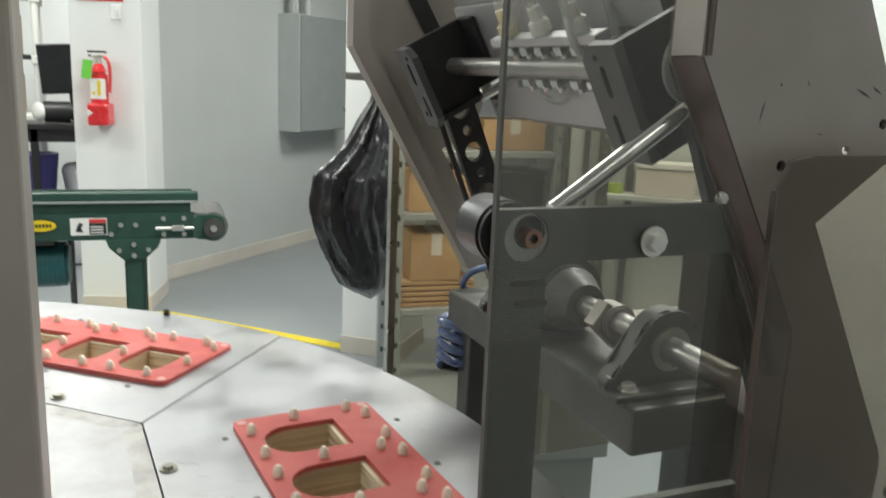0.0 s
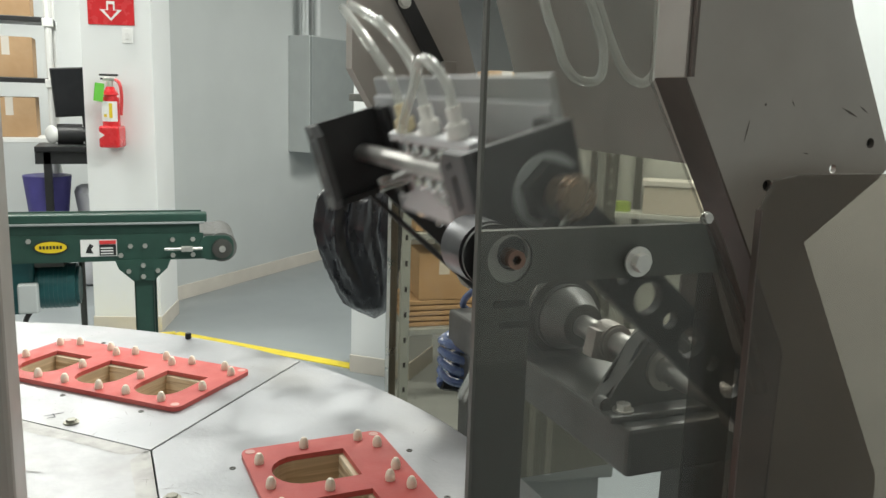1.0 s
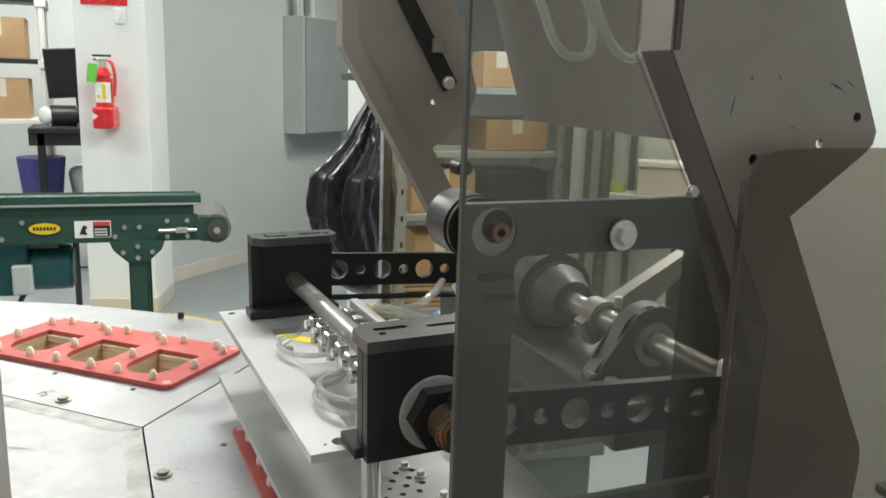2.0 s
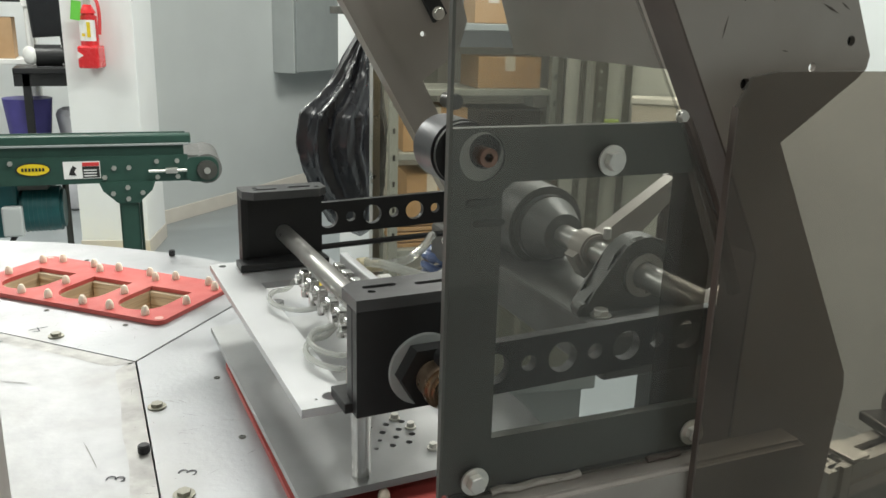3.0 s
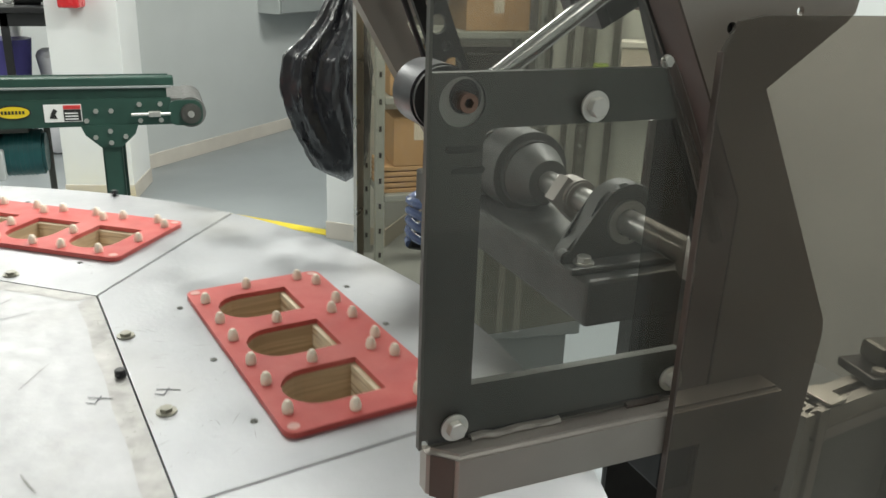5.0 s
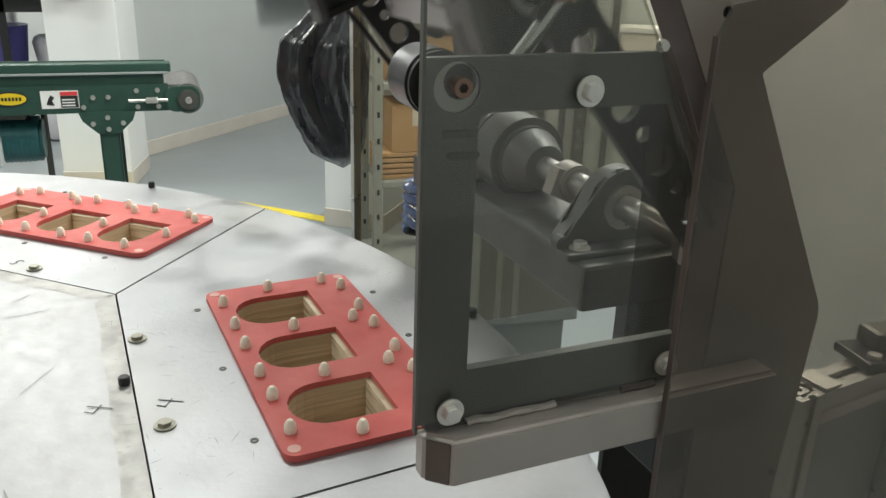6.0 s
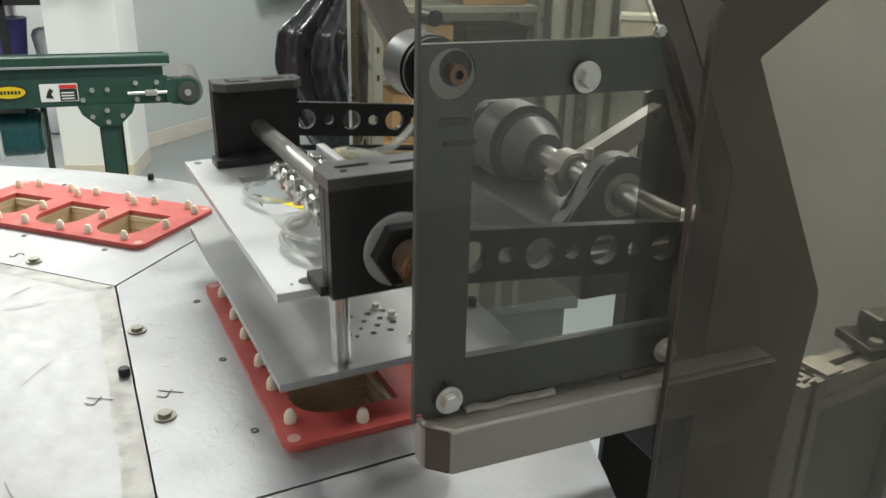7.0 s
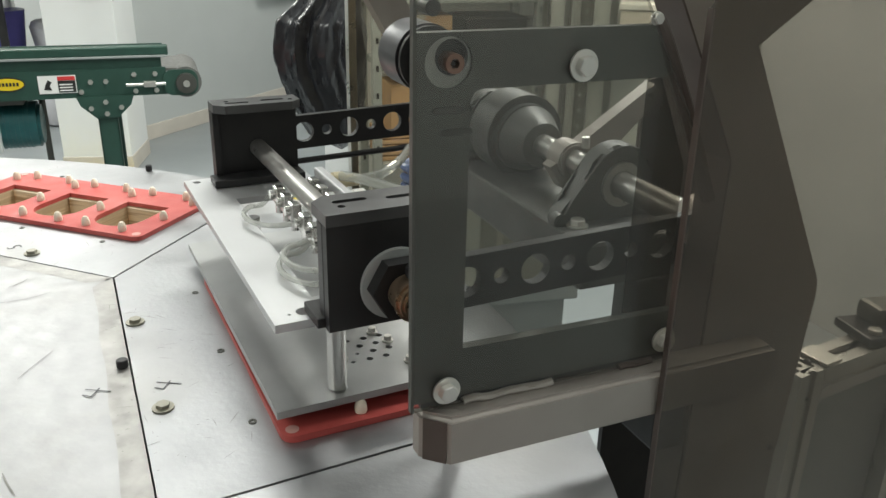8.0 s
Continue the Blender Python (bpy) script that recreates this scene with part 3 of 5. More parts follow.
def dial_table():
    t = thing("rotary_table", "large round aluminium indexing table with eight tooling stations", "machine table", at=Matrix.Translation(TC))
    octagon = [spin(E0, 45 * k) for k in range(8)]
    part("centre_disc", sheet([tuple(p * 0.9990) for p in octagon], [], -0.012, -0.0005), ALU_DISC, t, "scuffed bare aluminium centre disc")
    rng = random.Random(5)
    scuffs = bmesh.new()
    for k in range(110):
        p, a = spin((rng.uniform(0.30, 0.70), 0), rng.uniform(0, 360)), rng.uniform(0, 360)
        n, w, step, bend = rng.randint(3, 9), rng.uniform(0.0004, 0.0011), rng.uniform(0.006, 0.016), rng.uniform(-7, 7)
        last = None
        for j in range(n + 1):
            d = spin((1, 0), a + bend * j)
            side = Vector((-d.y, d.x)) * w * (0.3 if j in (0, n) else 1)
            pair = [scuffs.verts.new((*(p + side), 0.0)), scuffs.verts.new((*(p - side), 0.0))]
            if last:
                scuffs.faces.new((last[0], last[1], pair[1], pair[0]))
            last, p = pair, p + d * step
    tagged(part("scuff_marks", scuffs, SCUFF, t, "dark scratches and pen strokes", pose(0, 0, 0.0003)), kind="stuff")
    # worn strip along each edge of the disc
    for k in range(8):
        a, e = spin(E0, 45 * k) * 0.9985, spin(E0, 45 * (k + 1)) * 0.9985
        inward = -((a + e) / 2).normalized()
        strip = bmesh.new()
        last = None
        for j in range(25):
            p = a.lerp(e, j / 24)
            w = 0.029 + 0.0015 * math.sin(j * 0.9 + k) + 0.0004 * rng.uniform(-1, 1)
            q = p + inward * w * (0.97 if 0 < j < 24 else 0.3)
            pair = [strip.verts.new((*p, 0.0)), strip.verts.new((*q, 0.0))]
            if last:
                strip.faces.new((last[0], pair[0], pair[1], last[1]))
            last = pair
        part("worn_strip", strip, ALU_WORN, t, "scraped dull strip along the disc edge", pose(0, 0, -0.0002))
    part("under_disc", tube((0, 0, -0.085), (0, 0, -0.0665), 1.15, n=96), STEEL_DARK, t)
    part("hub", tube((0, 0, FLOOR_Z - 0.9), (0, 0, -0.085), 0.22, n=48), STEEL_DARK, t)
    out, low = seam_end(RIM), spin(seam_end(RIM), -45)
    a1, a0 = math.atan2(out.y, out.x), math.atan2(low.y, low.x)
    arc = [(RIM * math.cos(a0 + (a1 - a0) * k / 24), RIM * math.sin(a0 + (a1 - a0) * k / 24)) for k in range(25)]
    raw = [Vector(spin(E0, -45)), *[Vector(p) for p in arc], Vector(E0)]
    mid = sum(raw, Vector((0, 0))) / len(raw)
    loop = [tuple(p - (p - mid).normalized() * 0.0023) for p in raw]
    holes = [in_plate(cavity(v, 0.0105)) for v in PAD_V]
    plate_mesh = pad_mesh = None
    for k in range(8):
        turn = Matrix.Rotation(radians(45 * k), 4, "Z")
        if k == 0:
            plate = part("station_plate", sheet(loop, holes, -0.0095, 0.0), ALU, t, "flat bright aluminium station plate", turn)
            pad = part("rubber_pad", sheet(rounded(-0.113, -0.238, 0.110, 0.228, 0.016), [cavity(v) for v in PAD_V], 0.0004, 0.0085), RUBBER, t, "red rubber pad with three recesses", turn @ PAD)
            plate_mesh, pad_mesh, made = plate, pad, {}
        else:
            plate = again("station_plate", plate_mesh, t, turn, "flat bright aluminium station plate")
            pad = again("rubber_pad", pad_mesh, t, turn @ PAD, "red rubber pad with three recesses")

        def put(key, name, build, mat, parent, at, label="", smooth=False):
            if key not in made:
                made[key] = part(name, build(), mat, parent, label, at, smooth)
                return made[key]
            return again(name, made[key], parent, at, label)

        for v in PAD_V:
            put(("liner", v), "wood_liner", lambda v=v: sheet(cavity(v, 0.010), [cavity(v, -0.0008)], -0.060, -0.0002), PLY, plate, PAD, "plywood lining of a recess")
            put(("end", v), "pale_end_board", lambda v=v: box(0.0285, v - 0.0455, -0.058, 0.0350, v + 0.0455, -0.0005, 0.001), PLY_PALE, plate, PAD, "pale cut end of the wood")
            put(("floor", v), "recess_floor", lambda v=v: sheet(cavity(v, 0.010), [], -0.065, -0.0602), CARD_FLOOR, plate, PAD, "brown board in a recess")
        egg = [(0.0, 0.0), (0.0068, 0.0), (0.0074, 0.004), (0.0070, 0.008), (0.0056, 0.0125), (0.0032, 0.0158), (0.0, 0.0168)]

        def pin_mesh():
            bm = bmesh.new()
            rings = [[bm.verts.new((r * math.cos(2 * math.pi * i / 12), r * math.sin(2 * math.pi * i / 12), z)) for i in range(12)] for r, z in egg[1:-1]]
            top = bm.verts.new((0, 0, egg[-1][1]))
            for a, b in zip(rings, rings[1:]):
                for i in range(12):
                    bm.faces.new((a[i], a[(i + 1) % 12], b[(i + 1) % 12], b[i]))
            for i in range(12):
                bm.faces.new((rings[-1][i], rings[-1][(i + 1) % 12], top))
            bm.faces.new(rings[0][::-1])
            return bm

        for x, vs in ((-0.095, (0.172, 0.092, 0.028, -0.052, -0.113, -0.191)), (-0.020, (0.204, 0.059, -0.081, -0.221)),
                      (0.067, (0.204, 0.056, -0.082, -0.221)), (0.088, (0.171, 0.089, 0.026, -0.052, -0.114, -0.192))):
            for v in vs:
                put("pin", "locating_pin", pin_mesh, PIN, pad, pose(x, v, 0.0087), "cream egg-shaped locating pin", True)
        for x, v in ((-0.100, 0.215), (0.097, 0.215), (-0.100, -0.224), (0.097, -0.224)):
            put("mark", "worn_spot", lambda: sheet(ring(0, 0, 0.0075, 16), [], 0, 0.0006), RUBBER_PALE, pad, pose(x, v, 0.0087))
        for x, y in ((0.726, 0.142), (0.740, -0.091)):
            put("bw", "washer", lambda: tube((0, 0, 0.0002), (0, 0, 0.0022), 0.0125, n=24), ZINC_YELLOW, plate, pose(x, y, 0))
            put("bh", "bolt_head", lambda: sheet(hexagon(0, 0, 0.0080), [], 0.0022, 0.0068), ZINC_YELLOW, plate, pose(x, y, 0, 0, 0, 17))
        put("db", "stop_bolt", lambda: tube((0, 0, 0), (0, 0, 0.011), 0.0072, n=16, bevel=0.0012), BLACK_BOLT, t, turn @ pose(0.703, 0.022, 0), "black stop bolt")
        put("rb", "rim_peg", lambda: tube((0, 0, 0), (0, 0, 0.013), 0.0068, n=16, bevel=0.0012), BLACK_BOLT, t, turn @ pose(1.195, 0.056, 0), "black peg by the rim")
        for x, y in ((0.829, -0.155), (0.822, 0.020), (0.815, 0.211), (1.083, 0.19), (1.083, 0.03), (1.085, -0.13)):
            put("sc", "countersunk_screw", lambda: sheet(ring(0, 0, 0.0048, 16), [hexagon(0, 0, 0.0022)], 0.0, 0.0010), STEEL_DARK, plate, pose(x, y, 0))
        marks = put("fine", "fine_scratches", fine_scratches, SCUFF, plate, pose(0, 0, 0.0004), "fine scratches and specks")
        tagged(marks, kind="stuff")
        digit = (k + 2) % 8 + 1
        for px, py in ((0.750, -0.043), (0.671, -0.030)):
            at = turn @ pose(px, py, 0.0006, 0, 0, 64)
            if digit == 4:
                own = None
                for p, q in (((0.006, -0.020), (0.008, 0.021)), ((-0.011, 0.003), (-0.008, 0.018)), ((-0.012, 0.003), (0.014, 0.001))):
                    p, q = Vector(p) * 0.76, Vector(q) * 0.76
                    side = Vector((-(q - p).y, (q - p).x)).normalized() * 0.0008
                    own = sheet([tuple(v) for v in (p + side, q + side, q - side, p - side)], [], 0.0, 0.0002, own)
                part("pen_number", own, PEN, t, "handwritten number in thin black pen", at)
            else:
                cu = bpy.data.curves.new("pen_number", "FONT")
                cu.body, cu.size, cu.extrude, cu.align_x, cu.align_y = str(digit), 0.033 * now[0], 0.0001, "CENTER", "CENTER"
                cu.offset = -0.0004
                cu.materials.append(PEN)
                num = new("pen_number", cu)
                num.parent = t
                num.matrix_basis = inner(at)
    return t


# ---------- side frame of the card placer, nearest the viewer ----------
def dull_edges(pane):
    """The sawn edges of a plastic pane are dull."""
    pane.data.materials.append(PANE_EDGE)
    for face in pane.data.polygons:
        if abs(face.normal.y) < 0.5:
            face.material_index = 1


def near_frame():
    t = thing("card_magazine_stand", "bare steel frame of the card placing unit with a clear guard", "machine frame", at=pose(0, 0, 0))
    # bolted plate with a window
    outline = [(0.277, 1.008), (0.562, 1.008), (0.562, 1.056), (0.325, 1.058), (0.325, 1.287), (0.328, 1.293), (0.334, 1.296), (0.521, 1.296), (0.500, 1.342), (0.277, 1.342)]
    plate = part("window_plate", sheet(outline, [ring(0.305, 1.318, 0.0208, 28)], 0.600, 0.610, axis="y"), STEEL_DARK, t, "dark steel plate cut out round a window")
    # black strip paints the shade between plate and tube
    part("gap_shade", box(0.285, 0.602, 1.0009, 0.560, 0.609, 1.0078), BLACK, t, "black strip put in as the shade of the gap above the tube")
    for cx, cz in ((0.306, 1.280), (0.312, 1.262)):
        part("slot_mark", sheet(slot(cx, cz, 0.03, 0.003), [], 0.5985, 0.5998, axis="y"), DRIVE_DARK, plate)
    for x, z in ((0.425, 1.312), (0.306, 1.022), (0.548, 1.028)):
        hex_bolt(t, pose(x, 0.5925, z) @ FACE_FRONT @ pose(0, 0, 0, 0, 0, 12))
    # sheared screw in the top corner, set in a washer
    part("deep_washer", sheet(ring(0.305, 1.318, 0.0206, 28), [ring(0.3085, 1.3220, 0.0145, 24)], 0.603, 0.609, axis="y"), SHAFT, t, "pale recessed washer")
    # black disc painting the darkness inside the recess
    part("hole_shade", sheet(ring(0.305, 1.318, 0.0205, 28), [], 0.6093, 0.6099, axis="y"), BLACK, t)
    part("socket_screw", sheet(ring(0.306, 1.319, 0.0080, 20), [hexagon(0.306, 1.319, 0.0042)], 0.590, 0.606, axis="y"), COPPER, t, "rust-brown socket screw")
    bm = tube((0.295, 0.618, 1.319), (0.295, 0.665, 1.319), 0.0278, n=40, bevel=0.003)
    part("bumper_roller", bm, STEEL_POLISHED, t, "round steel bumper behind the plate", smooth=True)
    part("roller_face", tube((0.295, 0.613, 1.319), (0.295, 0.6175, 1.319), 0.0266, n=40), BLACK, t)
    part("roller_axle", tube((0.305, 0.61, 1.318), (0.305, 0.618, 1.318), 0.010), STEEL_DARK, t)
    # clear guard in front of it
    clear = part("clear_guard", sheet([(0.2745, 1.004), (0.556, 1.004), (0.556, 1.243), (0.4265, 1.467), (0.4265, 1.90), (0.2745, 1.90)], [], 0.5935, 0.5985, axis="y"), CLEAR, t, "clear polycarbonate guard with scratched haze")
    clear.visible_shadow = False
    dull_edges(clear)
    part("guard_edge", box(0.2715, 0.5925, 1.004, 0.2742, 0.5995, 1.90), STEEL_DARK, t, "dark left edge of the guard")
    # square tube with a cut end, weld beads
    tubem = sheet([(0.305, 0.575), (0.690, 0.575), (0.690, 0.6115), (0.281, 0.6115), (0.281, 0.597)], [], 0.9475, 1.0005)
    bmesh.ops.bevel(tubem, geom=[e for e in tubem.edges if abs(e.verts[0].co.z - e.verts[1].co.z) < 1e-6 and len(e.link_faces) == 2 and e.calc_face_angle(0) > 0.5], offset=0.005, segments=3, affect="EDGES")
    tb = part("square_tube", tubem, STEEL, t, "square steel tube, bare and welded")
    part("end_cap", sheet([(0.2785, 0.952), (0.3020, 0.952), (0.3020, 0.996), (0.2785, 0.996)], [], 0, 0.002, axis="y"), STEEL_BROWN, tb, "brown burnt end cap",
         Matrix.Translation((0.2925, 0.5855, 0)) @ Matrix.Rotation(radians(-42.5), 4, "Z") @ Matrix.Translation((-0.29025, -0.0008, 0)))
    bead = [(0.325 + 0.012 * k, 0.5965 + 0.0012 * math.sin(k * 2.3), 1.0035 + 0.0010 * math.sin(k * 1.7)) for k in range(9)]
    part("weld_bead", sweep(bead, 0.0042, 8), STEEL, tb, smooth=True)
    part("weld_bead", sweep([(0.50 + 0.01 * k, 0.597, 1.003 + 0.0008 * math.sin(k * 2)) for k in range(5)], 0.0036, 8), STEEL_BROWN, tb, smooth=True)
    # tall folded side sheet of the card magazine, with its leg
    sheet_line = [(0.476, 1.95), (0.476, 1.471), (0.5688, 1.306), (0.622, 1.205), (0.615, FLOOR_Z), (0.755, FLOOR_Z), (0.762, 0.80), (0.7775, 1.0325), (0.775, 1.051),
                  (0.6325, 1.3175), (0.722, 1.380), (0.731, 1.389), (0.733, 1.402), (0.664, 1.535), (0.50, 1.95)]
    holes = [ring(0.7045, 1.4155, 0.0052, 14), ring(0.659, 1.390, 0.0045, 14), ring(0.579, 1.3745, 0.0056, 14)]
    part("side_sheet", sheet(sheet_line, holes, 0.612, 0.618, axis="y"), STEEL, t, "tall bare steel side sheet with holes")
    for x, z in ((0.7045, 1.4155), (0.579, 1.3745)):
        part("nut_behind", tube((x, 0.6182, z), (x, 0.624, z), 0.009, n=12), BLACK, t)
    for x, z, w, h, turn in ((0.548, 1.425, 0.0012, 0.020, 12), (0.60, 1.452, 0.0008, 0.006, -30), (0.672, 1.445, 0.022, 0.0022, 22), (0.69, 1.448, 0.014, 0.0016, 30), (0.567, 1.45, 0.003, 0.003, 10), (0.622, 1.405, 0.009, 0.0012, 8)):
        part("scratch_mark", sheet([(-w / 2, 0), (0, -h / 2), (w / 2, 0), (0, h / 2)], [], 0, 0.0003, axis="y"), STEEL_BROWN, t, "dark scratch in the steel", pose(x, 0.6115, z, 0, turn, 0))
    part("upper_flange", box(0.4730, 0.612, 1.472, 0.4758, 0.656, 1.95), STEEL, t, "folded flange of the side sheet")
    # lower flange of the same sheet, its shadow put into the dark brown
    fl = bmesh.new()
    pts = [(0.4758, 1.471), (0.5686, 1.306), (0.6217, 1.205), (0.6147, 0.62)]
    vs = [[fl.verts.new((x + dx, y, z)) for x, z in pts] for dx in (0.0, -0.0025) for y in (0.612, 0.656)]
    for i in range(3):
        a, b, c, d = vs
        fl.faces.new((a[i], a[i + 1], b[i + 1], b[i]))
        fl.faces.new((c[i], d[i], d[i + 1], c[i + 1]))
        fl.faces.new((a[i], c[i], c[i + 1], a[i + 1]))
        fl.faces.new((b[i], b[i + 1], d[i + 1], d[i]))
    part("lower_flange", fl, STEEL_BROWN, t, "folded flange with its shade painted dark brown")
    part("handle_rod", sweep([(0.503, 0.605, 1.346), (0.509, 0.603, 1.338), (0.532, 0.603, 1.296), (0.559, 0.604, 1.242), (0.592, 0.606, 1.17)], 0.0075, 10), STEEL_BROWN, t, "round brown welded strut", smooth=True)
    hex_bolt(t, pose(0.500, 0.600, 1.3475) @ FACE_FRONT, 0.0045, 0.006, 0.004)
    part("seam_strip", box(0.4762, 0.606, 1.472, 0.4792, 0.6118, 1.95), STEEL_BROWN, t)
    # smoked guard over the lower right
    smoked = part("smoked_guard", sheet([(0.5415, 0.30), (1.60, 0.30), (1.60, 1.389), (0.576, 1.389), (0.5475, 1.384), (0.534, 1.3587)], [ring(0.7025, 0.870, 0.0034, 12)], 0.5670, 0.5720, axis="y"), SMOKED, t, "smoked grey-brown polycarbonate guard")
    smoked.visible_shadow = False
    dull_edges(smoked)
    part("guard_rim", sheet([(0.5393, 0.30), (0.5413, 0.30), (0.5338, 1.3585), (0.5318, 1.3585)], [], 0.5660, 0.5730, axis="y"), STEEL_BROWN, t)
    for x, z in ((0.672, 0.803), (0.620, 0.764)):
        part("guard_clip", tube((x, 0.5625, z), (x, 0.5665, z), 0.004, n=10), ENAMEL_PALE, t)
    strip = part("dark_pane", sheet([(0.507, 1.020), (0.5615, 1.020), (0.5615, 1.205), (0.522, 1.296), (0.507, 1.296)], [], 0.6112, 0.6118, axis="y"), DARK_PANE, t, "dark tinted strip beside the window")
    strip.visible_shadow = False
    # legs and machine bed, mostly hidden
    # added black panel, hides the bright gap beside the leg
    part("gap_blocker", box(0.60, 0.745, FLOOR_Z, 0.82, 0.751, 0.95), BLACK, t, "black panel added to darken the gap behind the tube")
    part("bearing_mount", box(0.578, 0.6185, 0.86, 0.66, 0.74, 0.946, 0.006), BLACK, t, "black block under the tube")
    return t


def far_frame():
    t = thing("far_magazine_stand", "far steel side sheet of the card placing unit", "machine frame", at=pose(0, 0, 0))
    y = 1.45
    line = [(0.428, 2.05), (0.428, 1.500), (0.668, 1.085), (0.745, 0.95), (0.775, 0.95), (0.690, 1.10), (0.577, 1.31), (0.648, 1.365), (0.664, 1.42), (0.600, 1.62), (0.600, 2.05)]
    part("side_sheet", sheet(line, [ring(0.452, 1.580, 0.006, 12), ring(0.575, 1.395, 0.005, 12)], y, y + 0.006, axis="y"), STEEL, t, "bare steel side sheet")
    edge = sheet([(0.397, 2.05), (0.397, 1.490), (0.640, 1.075), (0.666, 1.085), (0.4265, 1.500), (0.4265, 2.05)], [], y - 0.010, y + 0.03, axis="y")
    part("folded_edge", edge, STEEL, t, "folded front edge of the sheet")
    bar = sheet([(0.470, 1.625), (0.495, 1.638), (0.618, 1.432), (0.594, 1.415)], [], y - 0.012, y - 0.001, axis="y")
    part("black_bar", bar, BLACK, t, "black flat bar bolted to the sheet")
    for x, z in ((0.492, 1.610), (0.600, 1.432)):
        hex_bolt(t, pose(x, y - 0.012, z) @ FACE_FRONT, 0.009, 0.012, 0.007)
    part("small_block", box(0.565, y - 0.03, 1.485, 0.59, y - 0.001, 1.51, 0.002), STEEL, t)
    part("stop_roller", tube((0.625, y - 0.05, 1.275), (0.625, y - 0.0005, 1.275), 0.015, n=28, bevel=0.003), STEEL_POLISHED, t, smooth=True)
    part("base_rail", box(0.62, y - 0.02, 0.90, 1.30, y + 0.03, 0.95, 0.004), STEEL, t)
    part("leg", box(1.20, y - 0.02, FLOOR_Z, 1.26, y + 0.03, 0.90, 0.004), STEEL, t)
    part("magazine_plate", sheet([(0.750, 1.365), (0.7545, 1.367), (0.6245, 1.752), (0.620, 1.750)], [], 0.90, 1.42, axis="y"), STEEL, t, "smooth grey leaning plate of the card magazine")
    part("magazine_tie", tube((0.655, 0.6185, 1.44), (0.722, 0.904, 1.44), 0.008), STEEL, t)
    part("hose_manifold", box(0.44, 0.84, 1.75, 0.69, 0.88, 1.78, 0.004), STEEL, t)
    for turns in (((0.435, 1.752), (0.450, 1.63), (0.463, 1.558), (0.480, 1.519), (0.494, 1.489), (0.513, 1.472), (0.538, 1.472), (0.546, 1.487), (0.543, 1.516), (0.526, 1.556), (0.511, 1.60), (0.505, 1.752)),
                  ((0.512, 1.752), (0.517, 1.60), (0.533, 1.563), (0.554, 1.520), (0.574, 1.487), (0.592, 1.473), (0.610, 1.474), (0.622, 1.497), (0.618, 1.569), (0.61, 1.752))):
        part("clear_hose", sweep([(x + 0.01 if z > 1.7 else x, 0.86, z) for x, z in turns], 0.0058, 10), HOSE, t, "looped clear air hose", smooth=True)
    part("magazine_bar", tube((0.70, 0.62, 1.75), (0.70, 1.45, 1.75), 0.014), STEEL, t)
    # tinted guard pane beyond
    tinted = part("tinted_guard", sheet([(0.497, 0.62), (1.50, 0.62), (1.50, 1.37), (0.497, 1.37)], [], 1.50, 1.505, axis="y"), FAR_SMOKED, t, "tan tinted clear guard pane")
    tinted.visible_shadow = False
    part("guard_post", box(0.497, 1.506, FLOOR_Z, 0.512, 1.526, 1.40), EXTRUSION, t, "slim aluminium post of the guard")
    return t


